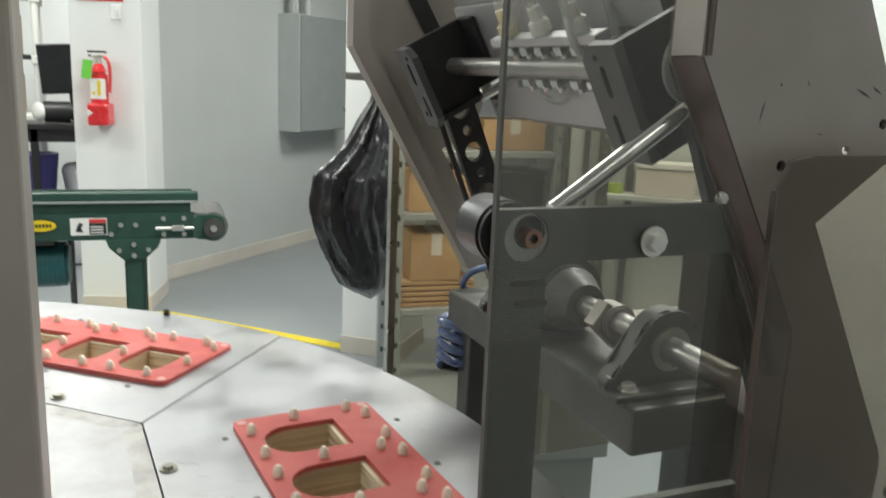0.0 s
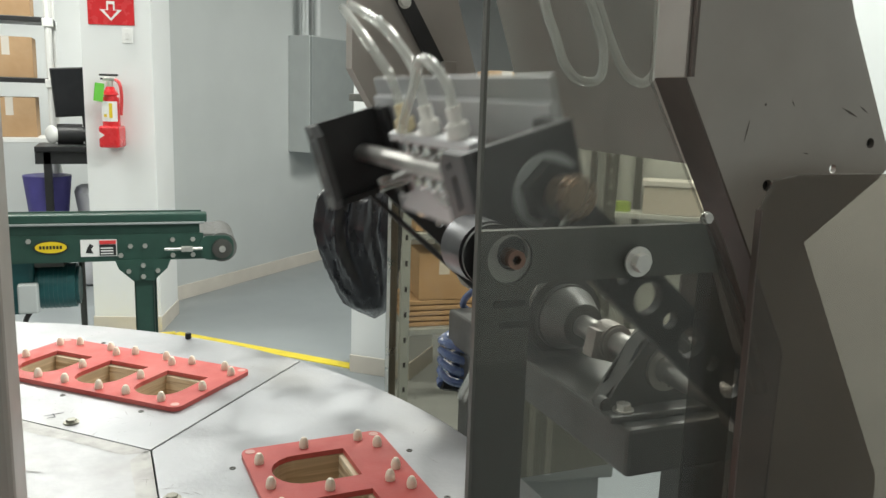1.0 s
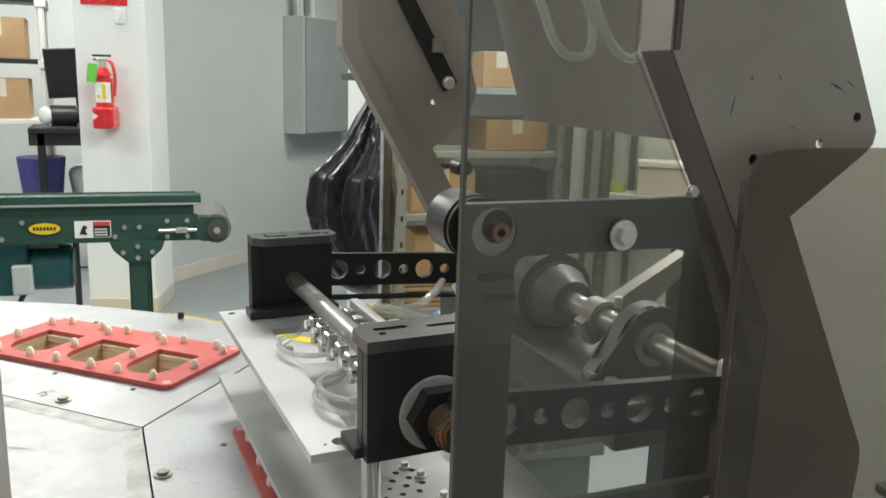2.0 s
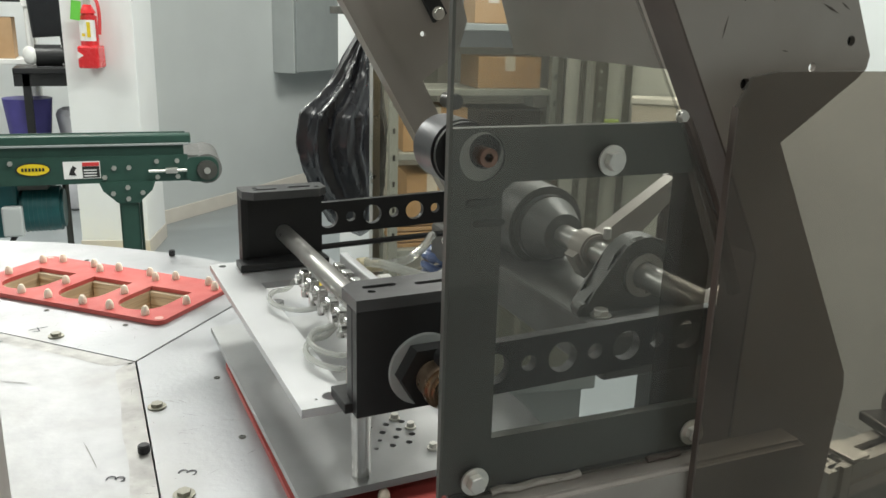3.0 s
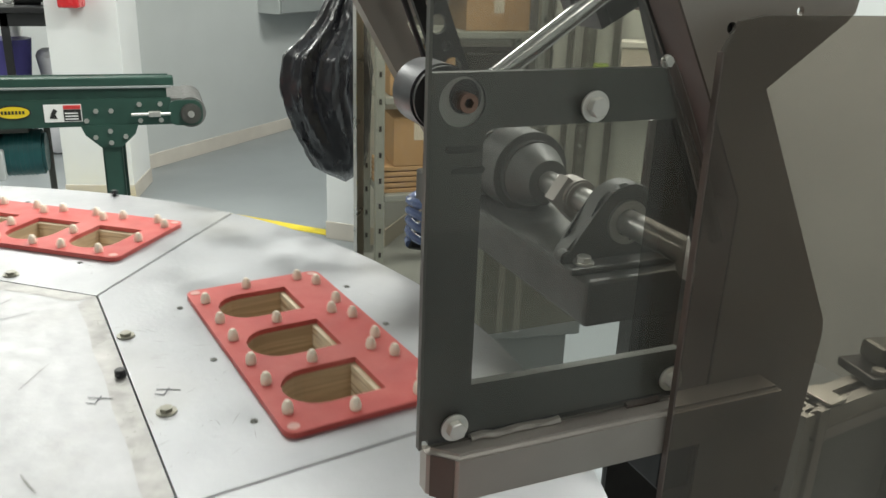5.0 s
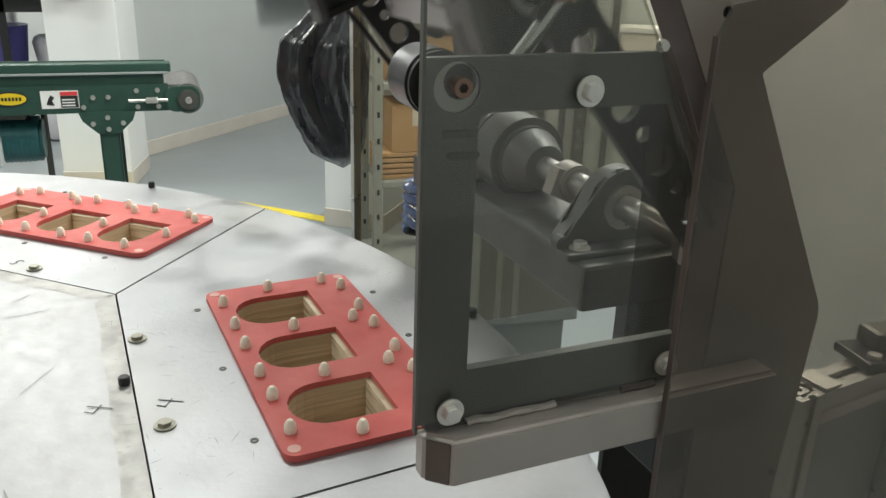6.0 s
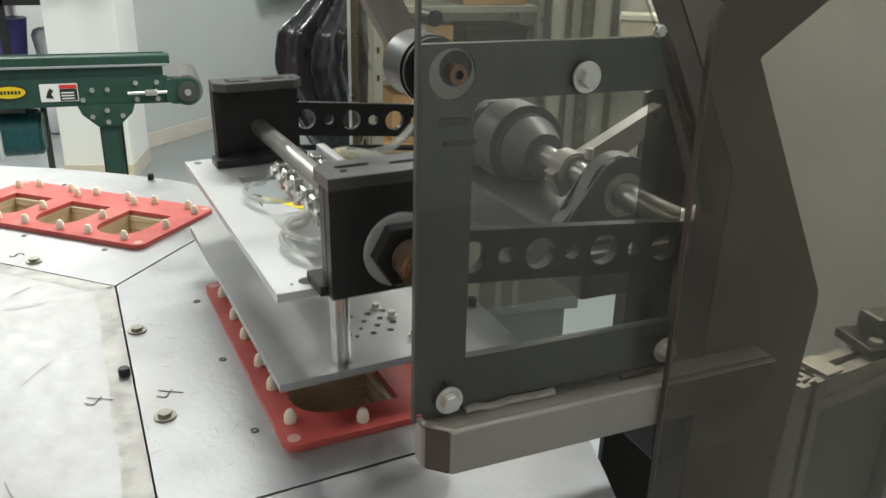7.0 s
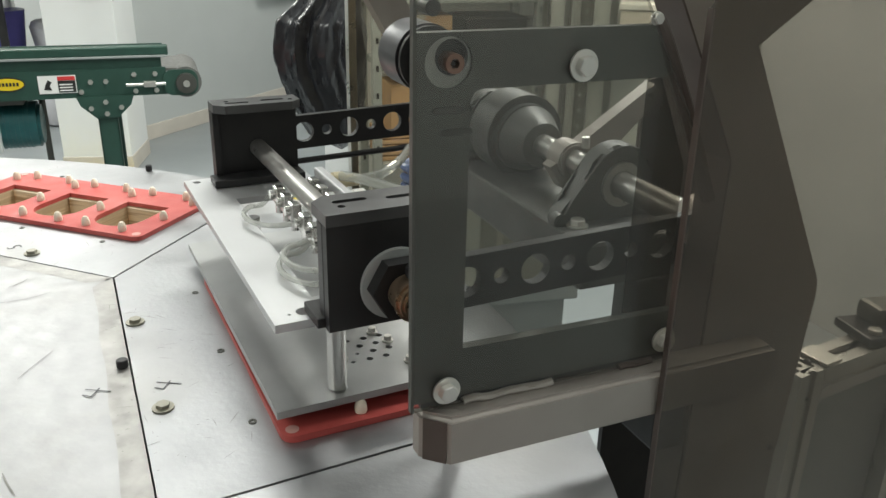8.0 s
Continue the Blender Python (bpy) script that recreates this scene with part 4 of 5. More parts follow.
def drive_unit():
    """Shaft, pillow blocks and cross beam seen through the window."""
    t = thing("drive_unit", "grey steel drive shaft with bearing blocks on a cross beam", "machine drive", at=pose(0, 0, 0))
    part("cross_beam", box(0.58, 0.80, 0.985, 0.80, 1.40, 1.05, 0.006), DRIVE_DARK, t, "painted steel cross beam")
    part("rear_shield", sheet([(0.790, FLOOR_Z), (1.0, FLOOR_Z), (1.0, 1.12), (0.93, 1.20), (0.86, 1.22), (0.800, 1.205)], [], 1.0, 1.006, axis="y"), STEEL_BROWN, t, "dark steel shield behind the shaft")
    part("beam_post", box(0.60, 1.335, FLOOR_Z, 0.65, 1.385, 0.985, 0.004), DRIVE_DARK, t)
    part("beam_post", box(0.670, 0.80, FLOOR_Z, 0.72, 0.85, 0.985, 0.004), DRIVE_DARK, t)
    for y in (0.850, 1.22):
        arch = [(PX + 0.052 * math.cos(radians(a)), PZ + 0.052 * math.sin(radians(a))) for a in range(35, 146, 10)]
        own = sheet([(PX - 0.086, 1.0505), (PX + 0.086, 1.0505), (PX + 0.090, 1.062), (PX + 0.086, 1.073), (PX + 0.066, 1.088), *arch, (PX - 0.066, 1.088), (PX - 0.086, 1.073), (PX - 0.090, 1.062)], [], y, y + 0.034, axis="y")
        bmesh.ops.bevel(own, geom=[e for e in own.edges if len(e.link_faces) == 2 and e.calc_face_angle(0) > 0.4], offset=0.005, segments=2, affect="EDGES")
        blk = part("pillow_block", own, DRIVE_DARK, t, "cast iron pillow block", smooth=True)
        part("foot", box(PX - 0.098, y - 0.030, 1.0503, PX + 0.098, y - 0.0005, 1.060, 0.003), DRIVE_DARK, blk)
        for x in (-0.070, 0.070):
            hex_bolt(blk, pose(PX + x, y - 0.014, 1.0605), 0.009, 0.014, 0.008)
        part("grease_nipple", tube((PX - 0.090, y - 0.008, 1.066), (PX - 0.090, y + 0.010, 1.066), 0.010, n=16, bevel=0.002), DRIVE_DARK, blk, smooth=True)
        part("bearing_ring", sheet(ring(PX, PZ, 0.030, 32), [ring(PX, PZ, 0.019, 32)], y - 0.006, y - 0.0005, axis="y"), SHAFT, blk, "bright inner ring of the bearing")
    part("cylinder_body", tube((PX, 1.10, PZ), (PX, 1.19, PZ), 0.066, n=48, bevel=0.012), DRIVE_DARK, t, "round dark rotary actuator", smooth=True)
    part("actuator_neck", tube((PX, 1.055, PZ), (PX, 1.0995, PZ), 0.034, 0.052, n=40), DRIVE_DARK, t, smooth=True)
    return t


# ---------- swinging arm and pick-up head ----------
def swing_arm():
    t = thing("swing_arm", "pair of black perforated swing arms on a steel shaft", "machine arm", at=pose(PX, 0, PZ))
    h = 0.0275
    outline = slot(-ARM / 2, 0, ARM + 2 * h, h, n=8)
    holes = []
    for k in range(8):
        r = 0.0165 if k % 2 == 0 else 0.0085
        holes.append(ring(-ARM + 0.075 + 0.0385 * k, 0, r, 20))
    near = part("arm_bar", sheet(rounded(-ARM + 0.016, -h, h, h, 0.008), holes, 0.660, 0.672, axis="y"), BLACK, t, "black perforated flat bar")
    part("arm_bar", sheet(outline, holes, 1.300, 1.312, axis="y"), BLACK, t, "black perforated flat bar")
    part("thin_link", tube((-ARM, 1.29, -0.045), (0.0, 1.29, -0.045), 0.005, n=10), BLACK, t, "thin black link rod")
    part("shaft", tube((0, 0.625, 0), (0, 1.330, 0), 0.0175, n=32, bevel=0.002), SHAFT, t, "polished steel shaft", smooth=True)
    part("clamp_hub", tube((0, 0.6725, 0), (0, 0.712, 0), 0.030, n=32, bevel=0.003), STEEL, t, "round clamp hub", smooth=True)
    part("clamp_hub", tube((0, 1.262, 0), (0, 1.299, 0), 0.030, n=32, bevel=0.003), STEEL, t, "round clamp hub", smooth=True)
    part("damper_rod", tube((-0.318, 0.668, -0.190), (-0.3625, 0.668, 0.014), 0.0094, n=20, bevel=0.001), CHROME, t, "polished damper rod hung from the arm", smooth=True)
    part("crank_lever", sheet([(-0.034, -0.026), (0.03, -0.034), (0.165, -0.012), (0.172, 0.0), (0.165, 0.012), (-0.034, 0.014)], [ring(0.150, 0.0, 0.006, 12)], 0.968, 0.992, axis="y"), STEEL, t, "flat steel crank lever", pose(0, 0, 0, 0, -32, 0))
    part("lever_clamp", tube((0, 0.960, 0), (0, 1.0, 0), 0.027, n=28, bevel=0.003), STEEL, t, smooth=True)
    part("clamp_screw", tube((0.012, 0.955, 0.020), (0.012, 0.955, 0.036), 0.006, n=14, bevel=0.001), ZINC, t, smooth=True)
    return t


def channel_block(name, parent, face, deep):
    """A black channel: a web at y = face, flanges reaching towards deep."""
    s = 1 if deep > face else -1
    x0, x1, z0, z1 = -0.068, 0.062, -0.047, 0.075
    w0, w1 = sorted((face, face + s * 0.012))
    web = sheet([(x0, z0), (x1, z0), (x1, z1 - 0.0125), (x0, z1 - 0.0125)], [], w0, w1, axis="y")
    blk = part(name, web, BLACK, parent, "black anodised channel block")
    f0, f1 = sorted((face + s * 0.0125, deep))
    g0, g1 = sorted((face, deep))
    top = sheet([(x0, g0), (x1, g0), (x1, g1 - (0.0 if s < 0 else 0.014)), (x1 - 0.015, g1), (x0 + 0.015, g1), (x0, g1 - (0.0 if s < 0 else 0.014))] if s > 0 else
                [(x0, g1), (x1, g1), (x1, g0 + 0.014), (x1 - 0.015, g0), (x0 + 0.015, g0), (x0, g0 + 0.014)],
                [slot(-0.032, (f0 + f1) / 2, 0.036, 0.0042), slot(0.022, (f0 + f1) / 2 - s * 0.006, 0.036, 0.0042), ring(-0.045, (f0 + f1) / 2 - s * 0.014, 0.0042, 12), ring(0.048, (f0 + f1) / 2, 0.004, 12)], z1 - 0.012, z1)
    # top flange lighter than the web, for the light falling on it
    part("slotted_flange", top, BLACK_LIT, blk, "slotted flange, its lit top painted a lighter black")
    part("lower_flange", box(x0 - 0.008, f0, z0, x1, f1, z0 + 0.011, 0.001), BLACK, blk)
    part("side_lip", box(x0 - 0.0005, f0, z0 + 0.012, x0 + 0.010, f0 + (f1 - f0) * 0.35, z1 - 0.0125, 0.001) if s > 0 else box(x0, f1 - (f1 - f0) * 0.3, z0 + 0.012, x0 + 0.010, f1, z1 - 0.0125, 0.001), BLACK, blk)
    return blk


def pick_head():
    t = thing("pick_up_head", "black and aluminium pick-up head with air fittings and tubes", "machine head", at=pose(0, 0, 0))
    near = channel_block("near_block", t, -0.280, -0.222)
    far = channel_block("far_block", t, 0.272, 0.222)
    part("cross_rod", tube((0, -0.268, 0), (0, 0.260, 0), 0.0130, n=28), SHAFT, t, "polished cross rod", smooth=True)
    # pivot nut and sleeve on the outer face
    part("pivot_washer", tube((0.002, -0.2845, -0.004), (0.002, -0.2805, -0.004), 0.038, n=40, bevel=0.001), ENAMEL_PALE, t, "pale steel thrust washer", smooth=True)
    part("pivot_nut", sheet(hexagon(0.002, -0.004, 0.0325), [], -0.302, -0.285, axis="y"), BLACK, t, "large black hex nut")
    part("pivot_sleeve", tube((0.002, -0.340, -0.004), (0.002, -0.3025, -0.004), 0.0185, n=32, bevel=0.003, bm=tube((0.002, -0.331, -0.004), (0.002, -0.326, -0.004), 0.021, n=32)), BRONZE, t, "bronze pivot sleeve", smooth=True)
    part("pivot_sleeve", tube((0.002, 0.2725, -0.004), (0.002, 0.324, -0.004), 0.0185, n=32), BRONZE, t, smooth=True)
    # upper plate
    up = sheet([(-0.112, -0.240), (0.075, -0.240), (0.075, 0.285), (-0.112, 0.285)],
               [ring(-0.075, -0.220, 0.0095, 18), ring(-0.095, 0.270, 0.006, 12), ring(-0.092, -0.222, 0.002, 8), ring(-0.060, -0.218, 0.002, 8),
                [(-0.058, -0.19), (0.03, -0.19), (0.03, 0.17), (-0.058, 0.17)]], -0.058, -0.0485)
    part("upper_plate", up, ALU_WHITE, t, "satin aluminium carrier plate")
    part("guide_bush", tube((-0.037, -0.206, -0.064), (-0.037, -0.206, -0.030), 0.0165, n=24, bevel=0.002), STEEL, t, smooth=True)
    # rows of bright clamps on both sides of the rod
    clip = None
    for k in range(6):
        y = -0.135 + 0.036 * k + (0.01 if k > 2 else 0)
        for sx, sz in ((-1, -0.012), (1, -0.006)):
            at = pose(sx * 0.024, y, sz)
            if clip is None:
                bm = box(-0.007, -0.009, -0.012, 0.007, 0.009, 0.012, 0.0025)
                tube((0, 0, -0.024), (0, 0, -0.012), 0.0055, n=14, bm=bm)
                tube((-0.013, 0, 0.002), (-0.006, 0, 0.002), 0.0065, n=14, bm=bm)
                clip = part("air_fitting", bm, CHROME, t, "bright nickel push-in fitting", at)
            else:
                again("air_fitting", clip, t, at, "bright nickel push-in fitting")
    part("manifold_bar", box(0.034, -0.160, -0.010, 0.046, 0.085, 0.012, 0.002), ALU_WHITE, t, "slim aluminium manifold bar")
    for k, (y, mat) in enumerate(((0.045, FITTING_YELLOW), (-0.035, FITTING), (-0.115, FITTING))):
        bm = tube((0.046, y, 0.0), (0.064, y, 0.0), 0.0135, n=20, bevel=0.002)
        tube((0.064, y, 0.0), (0.082, y, 0.0), 0.0085, n=16, bm=bm)
        part("hose_fitting", bm, mat, t, "plastic hose fitting", smooth=True)
    for pts in ([(0.080, 0.045, 0.0), (0.12, 0.05, 0.002), (0.17, 0.10, 0.004), (0.215, 0.17, 0.0)],
                [(0.080, -0.035, 0.0), (0.13, -0.03, 0.0), (0.18, 0.02, 0.004), (0.215, 0.12, 0.004)],
                [(0.080, -0.115, 0.0), (0.11, -0.115, 0.0), (0.135, -0.09, 0.004), (0.135, -0.06, 0.004), (0.11, -0.037, 0.006), (0.070, 0.0, 0.015), (0.05, 0.02, 0.016)]):
        part("clear_hose", sweep(pts, 0.0065, 10), HOSE, t, "milky clear air hose", smooth=True)
    for y0, r, z in ((0.055, 0.055, -0.040), (-0.135, 0.060, -0.041), (-0.130, 0.052, -0.030)):
        pts = [(-0.030 + 0.016, y0 + r * 0.8, -0.012)]
        for k in range(9):
            a = radians(95 + 30 * k)
            pts.append((-0.030 + 0.75 * r * math.cos(a), y0 + r * math.sin(a), z + 0.001 * k))
        pts.append((-0.024, y0 + 0.01, -0.022))
        part("hose_loop", sweep(pts, 0.0036, 8), HOSE, t, "coiled clear tube", smooth=True)
    return t


def suction_plate():
    """The lower plate and its guide posts slide in the head."""
    t = thing("suction_plate", "bare aluminium suction plate on two guide posts", "machine plate", at=pose(0, 0, 0))
    holes = [ring(-0.002 + 0.021 * (k % 3) + 0.011 * (k // 3 % 2), -0.160 + 0.017 * (k // 3), 0.0042 if (k * 7) % 3 else 0.0028, 10) for k in range(12)]
    part("plate", sheet([(-0.113, -0.228), (0.100, -0.228), (0.100, 0.300), (-0.113, 0.300)], holes, -0.0045, 0.0045), ALU_DULL, t, "drilled aluminium plate")
    for y, top in ((-0.206, 0.115), (0.165, 0.085)):
        part("guide_post", tube((-0.037, y, 0.0048), (-0.037, y, top), 0.0108, n=28, bevel=0.0015), CHROME, t, "polished guide post", smooth=True)
    for x, y in ((-0.012, -0.150), (0.055, -0.128), (0.06, -0.185), (0.045, -0.1)):
        hex_bolt(t, pose(x, y, 0.0046), 0.0045, 0.007, 0.006)
    for y in (-0.10, 0.04, 0.18):
        for x in (-0.05, 0.03):
            part("suction_cup", tube((x, y, -0.0125), (x, y, -0.0047), 0.012, 0.007, 16), PLASTIC_BLACK, t)
    return t


# ---------- things hung and stacked round the machine ----------
def bin_bag():
    t = thing("bin_bag", "shiny black plastic bin bag hanging half full from the machine", "bin bag", at=pose(0.665, 2.20, 0.78))
    bm = bmesh.new()
    n, rings = 96, []
    # height, left and right side of the hanging sack, about its own axis
    prof = [(0.036, 0.004, 0.014), (0.055, -0.040, 0.052), (0.075, -0.078, 0.066), (0.12, -0.105, 0.080), (0.18, -0.128, 0.083), (0.25, -0.150, 0.084), (0.32, -0.158, 0.083),
            (0.385, -0.148, 0.080), (0.43, -0.100, 0.073), (0.48, -0.058, 0.064), (0.54, -0.026, 0.050), (0.59, 0.006, 0.040), (0.62, 0.014, 0.038), (0.66, 0.008, 0.048)]
    for i in range(61):
        z = 0.036 + 0.624 * i / 60
        k = next(j for j in range(len(prof) - 1) if prof[j + 1][0] >= z - 1e-6)
        f = (z - prof[k][0]) / (prof[k + 1][0] - prof[k][0])
        xl, xr = (prof[k][q] * (1 - f) + prof[k + 1][q] * f for q in (1, 2))
        mid, half = (xl + xr) / 2, (xr - xl) / 2
        up = min(1, max(0, (z - 0.10) / 0.2))
        row = []
        for j in range(n):
            a = 2 * math.pi * j / n
            lean = a + 0.9 * up * (1 - z / 0.66)
            pleat = up * (0.17 * (abs(math.sin(4 * lean + 0.5 * math.sin(3 * lean))) - 0.6) + 0.05 * math.sin(19 * lean + 5 * noise.noise((0, 0, z * 6))))
            ridge = 0.5 - abs(noise.noise((2.4 * math.cos(a), 2.4 * math.sin(a), z * 7)))
            fine = 0.5 - abs(noise.noise((7 * math.cos(a), 7 * math.sin(a), z * 27)))
            rr = 1 + pleat + (1 - 0.6 * up) * (0.22 * (ridge - 0.35) + 0.09 * (fine - 0.35))
            row.append(bm.verts.new((mid + half * rr * math.cos(a), (0.025 + 0.62 * half) * rr * math.sin(a), z + 0.012 * (ridge - 0.3) * (1 - up))))
        rings.append(row)
    for a, b in zip(rings, rings[1:]):
        for j in range(n):
            bm.faces.new((a[j], a[(j + 1) % n], b[(j + 1) % n], b[j]))
    bm.faces.new(rings[0][::-1])
    bm.faces.new(rings[-1])
    part("sack", bm, BAG, t, "crumpled shiny black plastic", smooth=True)
    part("neck_tie", tube((0.026, 0, 0.606), (0.026, 0, 0.618), 0.023, n=24, bevel=0.004), CABLE, t, "dark tie round the neck")
    h = thing("bag_hook", "plain steel hook bar carrying the bag", "hook", at=pose(0, 0, 0))
    part("bar", box(0.60, 1.457, 1.425, 0.625, 2.0, 1.445, 0.003, box(0.60, 1.98, 1.425, 0.74, 2.215, 1.445, 0.003)), STEEL_DARK, h)


def coil_hose():
    t = thing("coiled_air_hose", "coiled dark blue air hose with black ends", "air hose", at=pose(0.605, 1.40, 0))
    pts = []
    turns = 4.5
    for k in range(int(turns * 12) + 1):
        a = 2 * math.pi * k / 12
        pts.append((0.034 * math.cos(a), 0.034 * math.sin(a), 0.995 - 0.098 * k / (turns * 12) + 0.004 * math.sin(k * 1.1)))
    part("coil", sweep(pts, 0.0085, 9), COIL, t, "shiny blue spiral", smooth=True)
    part("upper_end", sweep([pts[0], (0.03, 0.01, 1.03), (0.005, 0.0, 1.055), (0.015, -0.01, 1.08), (0.045, -0.01, 1.09), (0.09, 0.0, 1.10)], 0.0065, 9), COIL, t, smooth=True)
    part("lower_end", sweep([pts[-1], (0.035, 0, 0.875), (0.036, 0, 0.83), (0.04, 0, 0.78), (0.05, 0.0, 0.6)], 0.009, 9), CABLE, t, "black hose end", smooth=True)


def rack(x0, y0, w, d, h, levels):
    t = thing("storage_rack", "grey slotted steel rack with cartons and trays", "storage rack", "storage racks", at=pose(x0, y0, 0, 0, 0, -6))
    for x in (0, w):
        for y in (0, d):
            post = part("post", box(x - 0.02, y - 0.02, 0, x + 0.02, y + 0.02, h, 0.002), ENAMEL_GREY, t)
            for k in range(int(h / 0.12)):
                part("post_hole", box(x - 0.006, y - 0.0212, 0.08 + 0.12 * k, x + 0.006, y - 0.0203, 0.105 + 0.12 * k), BLACK, post)
    for z in levels:
        part("shelf", box(0.021, -0.018, z, w - 0.021, d + 0.018, z + 0.03, 0.003), ENAMEL_GREY, t)
    return t


def carton(x, y, z, w, d, h, turn=0.0, open_top=False):
    t = thing("carton", "plain brown corrugated cardboard carton", "carton", "cartons", at=pose(x, y, z, 0, 0, turn))
    part("body", box(-w / 2, -d / 2, 0, w / 2, d / 2, h, 0.003), CARDBOARD, t)
    part("tape", box(-0.025, -d / 2 - 0.0012, h * 0.55, 0.025, d / 2 + 0.0012, h + 0.0012), BASE_TRIM, t, "pale packing tape")
    return t


def tray_stack(x, y, z, w, d, n, turn=0.0):
    t = thing("tray_stack", "stack of thin brown trays on a shelf", "tray stack", at=pose(x, y, z, 0, 0, turn))
    for k in range(n):
        part("tray", box(-w / 2, -d / 2, 0.026 * k, w / 2, d / 2, 0.026 * k + 0.02, 0.003), CARDBOARD, t)


def profile(x, y, w):
    """Cross-section of a square slotted profile, its four slots open."""
    a, b, c, d = 0.36 * w, 0.12 * w, 0.25 * w, 0.28 * w
    side = [(0, 0), (a, 0), (a, b), (c, b), (c, d), (w - c, d), (w - c, b), (w - a, b), (w - a, 0)]
    out = []
    for k in range(4):
        for u, v in side:
            px, py = u - w / 2, v - w / 2
            for _ in range(k):
                px, py = -py, px
            out.append((x + w / 2 + px, y + w / 2 + py))
    return out


def behind_machine():
    rack(1.20, 3.44, 0.76, 0.30, 1.9, (0.35, 0.80, 1.085, 1.37))
    tray_stack(1.42, 3.57, 0.381, 0.36, 0.26, 5, -6)
    carton(1.41, 3.56, 0.507, 0.24, 0.24, 0.22, -8)
    carton(1.42, 3.56, 0.831, 0.30, 0.24, 0.20, -8)
    carton(1.76, 3.53, 1.116, 0.31, 0.24, 0.14, -4)
    carton(1.68, 3.53, 1.401, 0.17, 0.22, 0.16, -10)
    crate = thing("storage_crate", "black plastic storage crate on the rack shelf", "crate", at=pose(1.78, 3.53, 0.831, 0, 0, -6))
    part("body", box(-0.15, -0.12, 0, 0.15, 0.12, 0.19, 0.008), PLASTIC_BLACK, crate)
    part("rim", box(-0.158, -0.128, 0.17, 0.158, 0.128, 0.185, 0.004), PLASTIC_BLACK, crate)
    # open tool rack with a pale back panel further right
    c = thing("tool_rack", "tall rack of dark perforated posts before a pale panel", "rack", at=pose(1.66, 3.28, 0, 0, 0, -36))
    part("back_panel", box(0.265, 0.03, 0, 1.02, 0.045, 1.75, 0.002), WALL_GREY, c, "pale back panel")
    for x0, x1 in ((0.235, 0.258), (0.328, 0.354), (0.393, 0.446), (0.517, 0.547), (0.93, 0.97)):
        post = part("post", box(x0, -0.02, 0, x1, 0.022, 1.80, 0.002), STEEL_DARK, c, "dark perforated steel post")
        if x1 - x0 > 0.04:
            for k in range(20):
                part("post_hole", box((x0 + x1) / 2 - 0.006, -0.0212, 0.30 + 0.07 * k, (x0 + x1) / 2 + 0.006, -0.0203, 0.318 + 0.07 * k), ENAMEL_GREY, post)
    part("shelf", box(0.448, -0.16, 0.965, 0.929, -0.021, 0.987, 0.003), ENAMEL_PALE, c)
    k = thing("flat_box", "pale flat storage box on the rack shelf", "box", at=pose(1.66, 3.28, 0, 0, 0, -36) @ pose(0.66, -0.09, 0.9875))
    part("body", box(-0.10, -0.06, 0, 0.14, 0.06, 0.115, 0.004), BASE_TRIM, k)
    part("lid", box(-0.106, -0.066, 0.1155, 0.146, 0.066, 0.14, 0.004), PLASTIC_WHITE, k)
    r = thing("tape_roll", "lime green roll of tape on the rack shelf", "tape roll", at=pose(1.66, 3.28, 0, 0, 0, -36) @ pose(0.48, -0.10, 0.9875))
    part("roll", sheet(ring(0, 0, 0.032, 28), [ring(0, 0, 0.018, 20)], 0, 0.04), LIME, r, smooth=True)
    use(MACHINE)
    b = thing("appliance_box", "grey enamelled appliance box on a stand", "box", at=pose(1.02, 1.75, 0.52, 0, 0, -10))
    part("body", box(-0.14, -0.12, 0, 0.13, 0.12, 0.33, 0.006), ENAMEL_GREY, b)
    part("stand", box(-0.10, -0.10, FLOOR_Z - 0.52, 0.10, 0.10, -0.0005), ENAMEL_GREY, b)
    for x in (-0.09, -0.045):
        part("strap", box(x - 0.008, -0.1225, 0.02, x + 0.008, -0.1205, 0.31), ENAMEL_PALE, b)
    # aluminium bench frame behind the smoked guard
    f = thing("extrusion_frame", "aluminium profile frame behind the smoked guard", "frame", at=pose(1.0, 0.79, 0, 0, 0, 7))
    part("upright", sheet(profile(0.0, 0.0, 0.058), [ring(0.029, 0.029, 0.006, 12)], FLOOR_Z, 0.772), EXTRUSION, f, "slotted aluminium profile")
    lying = Matrix.Translation((0.0595, 0.0, 0.714)) @ Matrix.Rotation(radians(90), 4, "Y") @ Matrix.Translation((-0.058, 0, 0))
    part("top_rail", sheet(profile(0.0, 0.0, 0.058), [ring(0.029, 0.029, 0.006, 12)], 0.0, 1.2), EXTRUSION, f, "slotted aluminium profile", lying)
    part("cross_rail", sheet(profile(0.0, 0.0, 0.058), [ring(0.029, 0.029, 0.006, 12)], 0.0, 1.2), EXTRUSION, f, "slotted aluminium profile", Matrix.Translation((0, 0, -0.42)) @ lying)
    part("far_upright", sheet(profile(0.0, 0.0, 0.058), [ring(0.029, 0.029, 0.006, 12)], FLOOR_Z, 0.7135), EXTRUSION, f, "slotted aluminium profile", pose(0.32, 0, 0))
    part("infill_panel", box(0.060, 0.030, 0.352, 0.3195, 0.034, 0.7135), ENAMEL_GREY, f, "grey infill panel")
    part("infill_panel", box(0.379, 0.030, 0.352, 1.2, 0.034, 0.7135), ENAMEL_GREY, f, "grey infill panel")
    part("end_cap", box(0.0605, 0.001, 0.7735, 0.10, 0.057, 0.779, 0.001), ZINC, f)
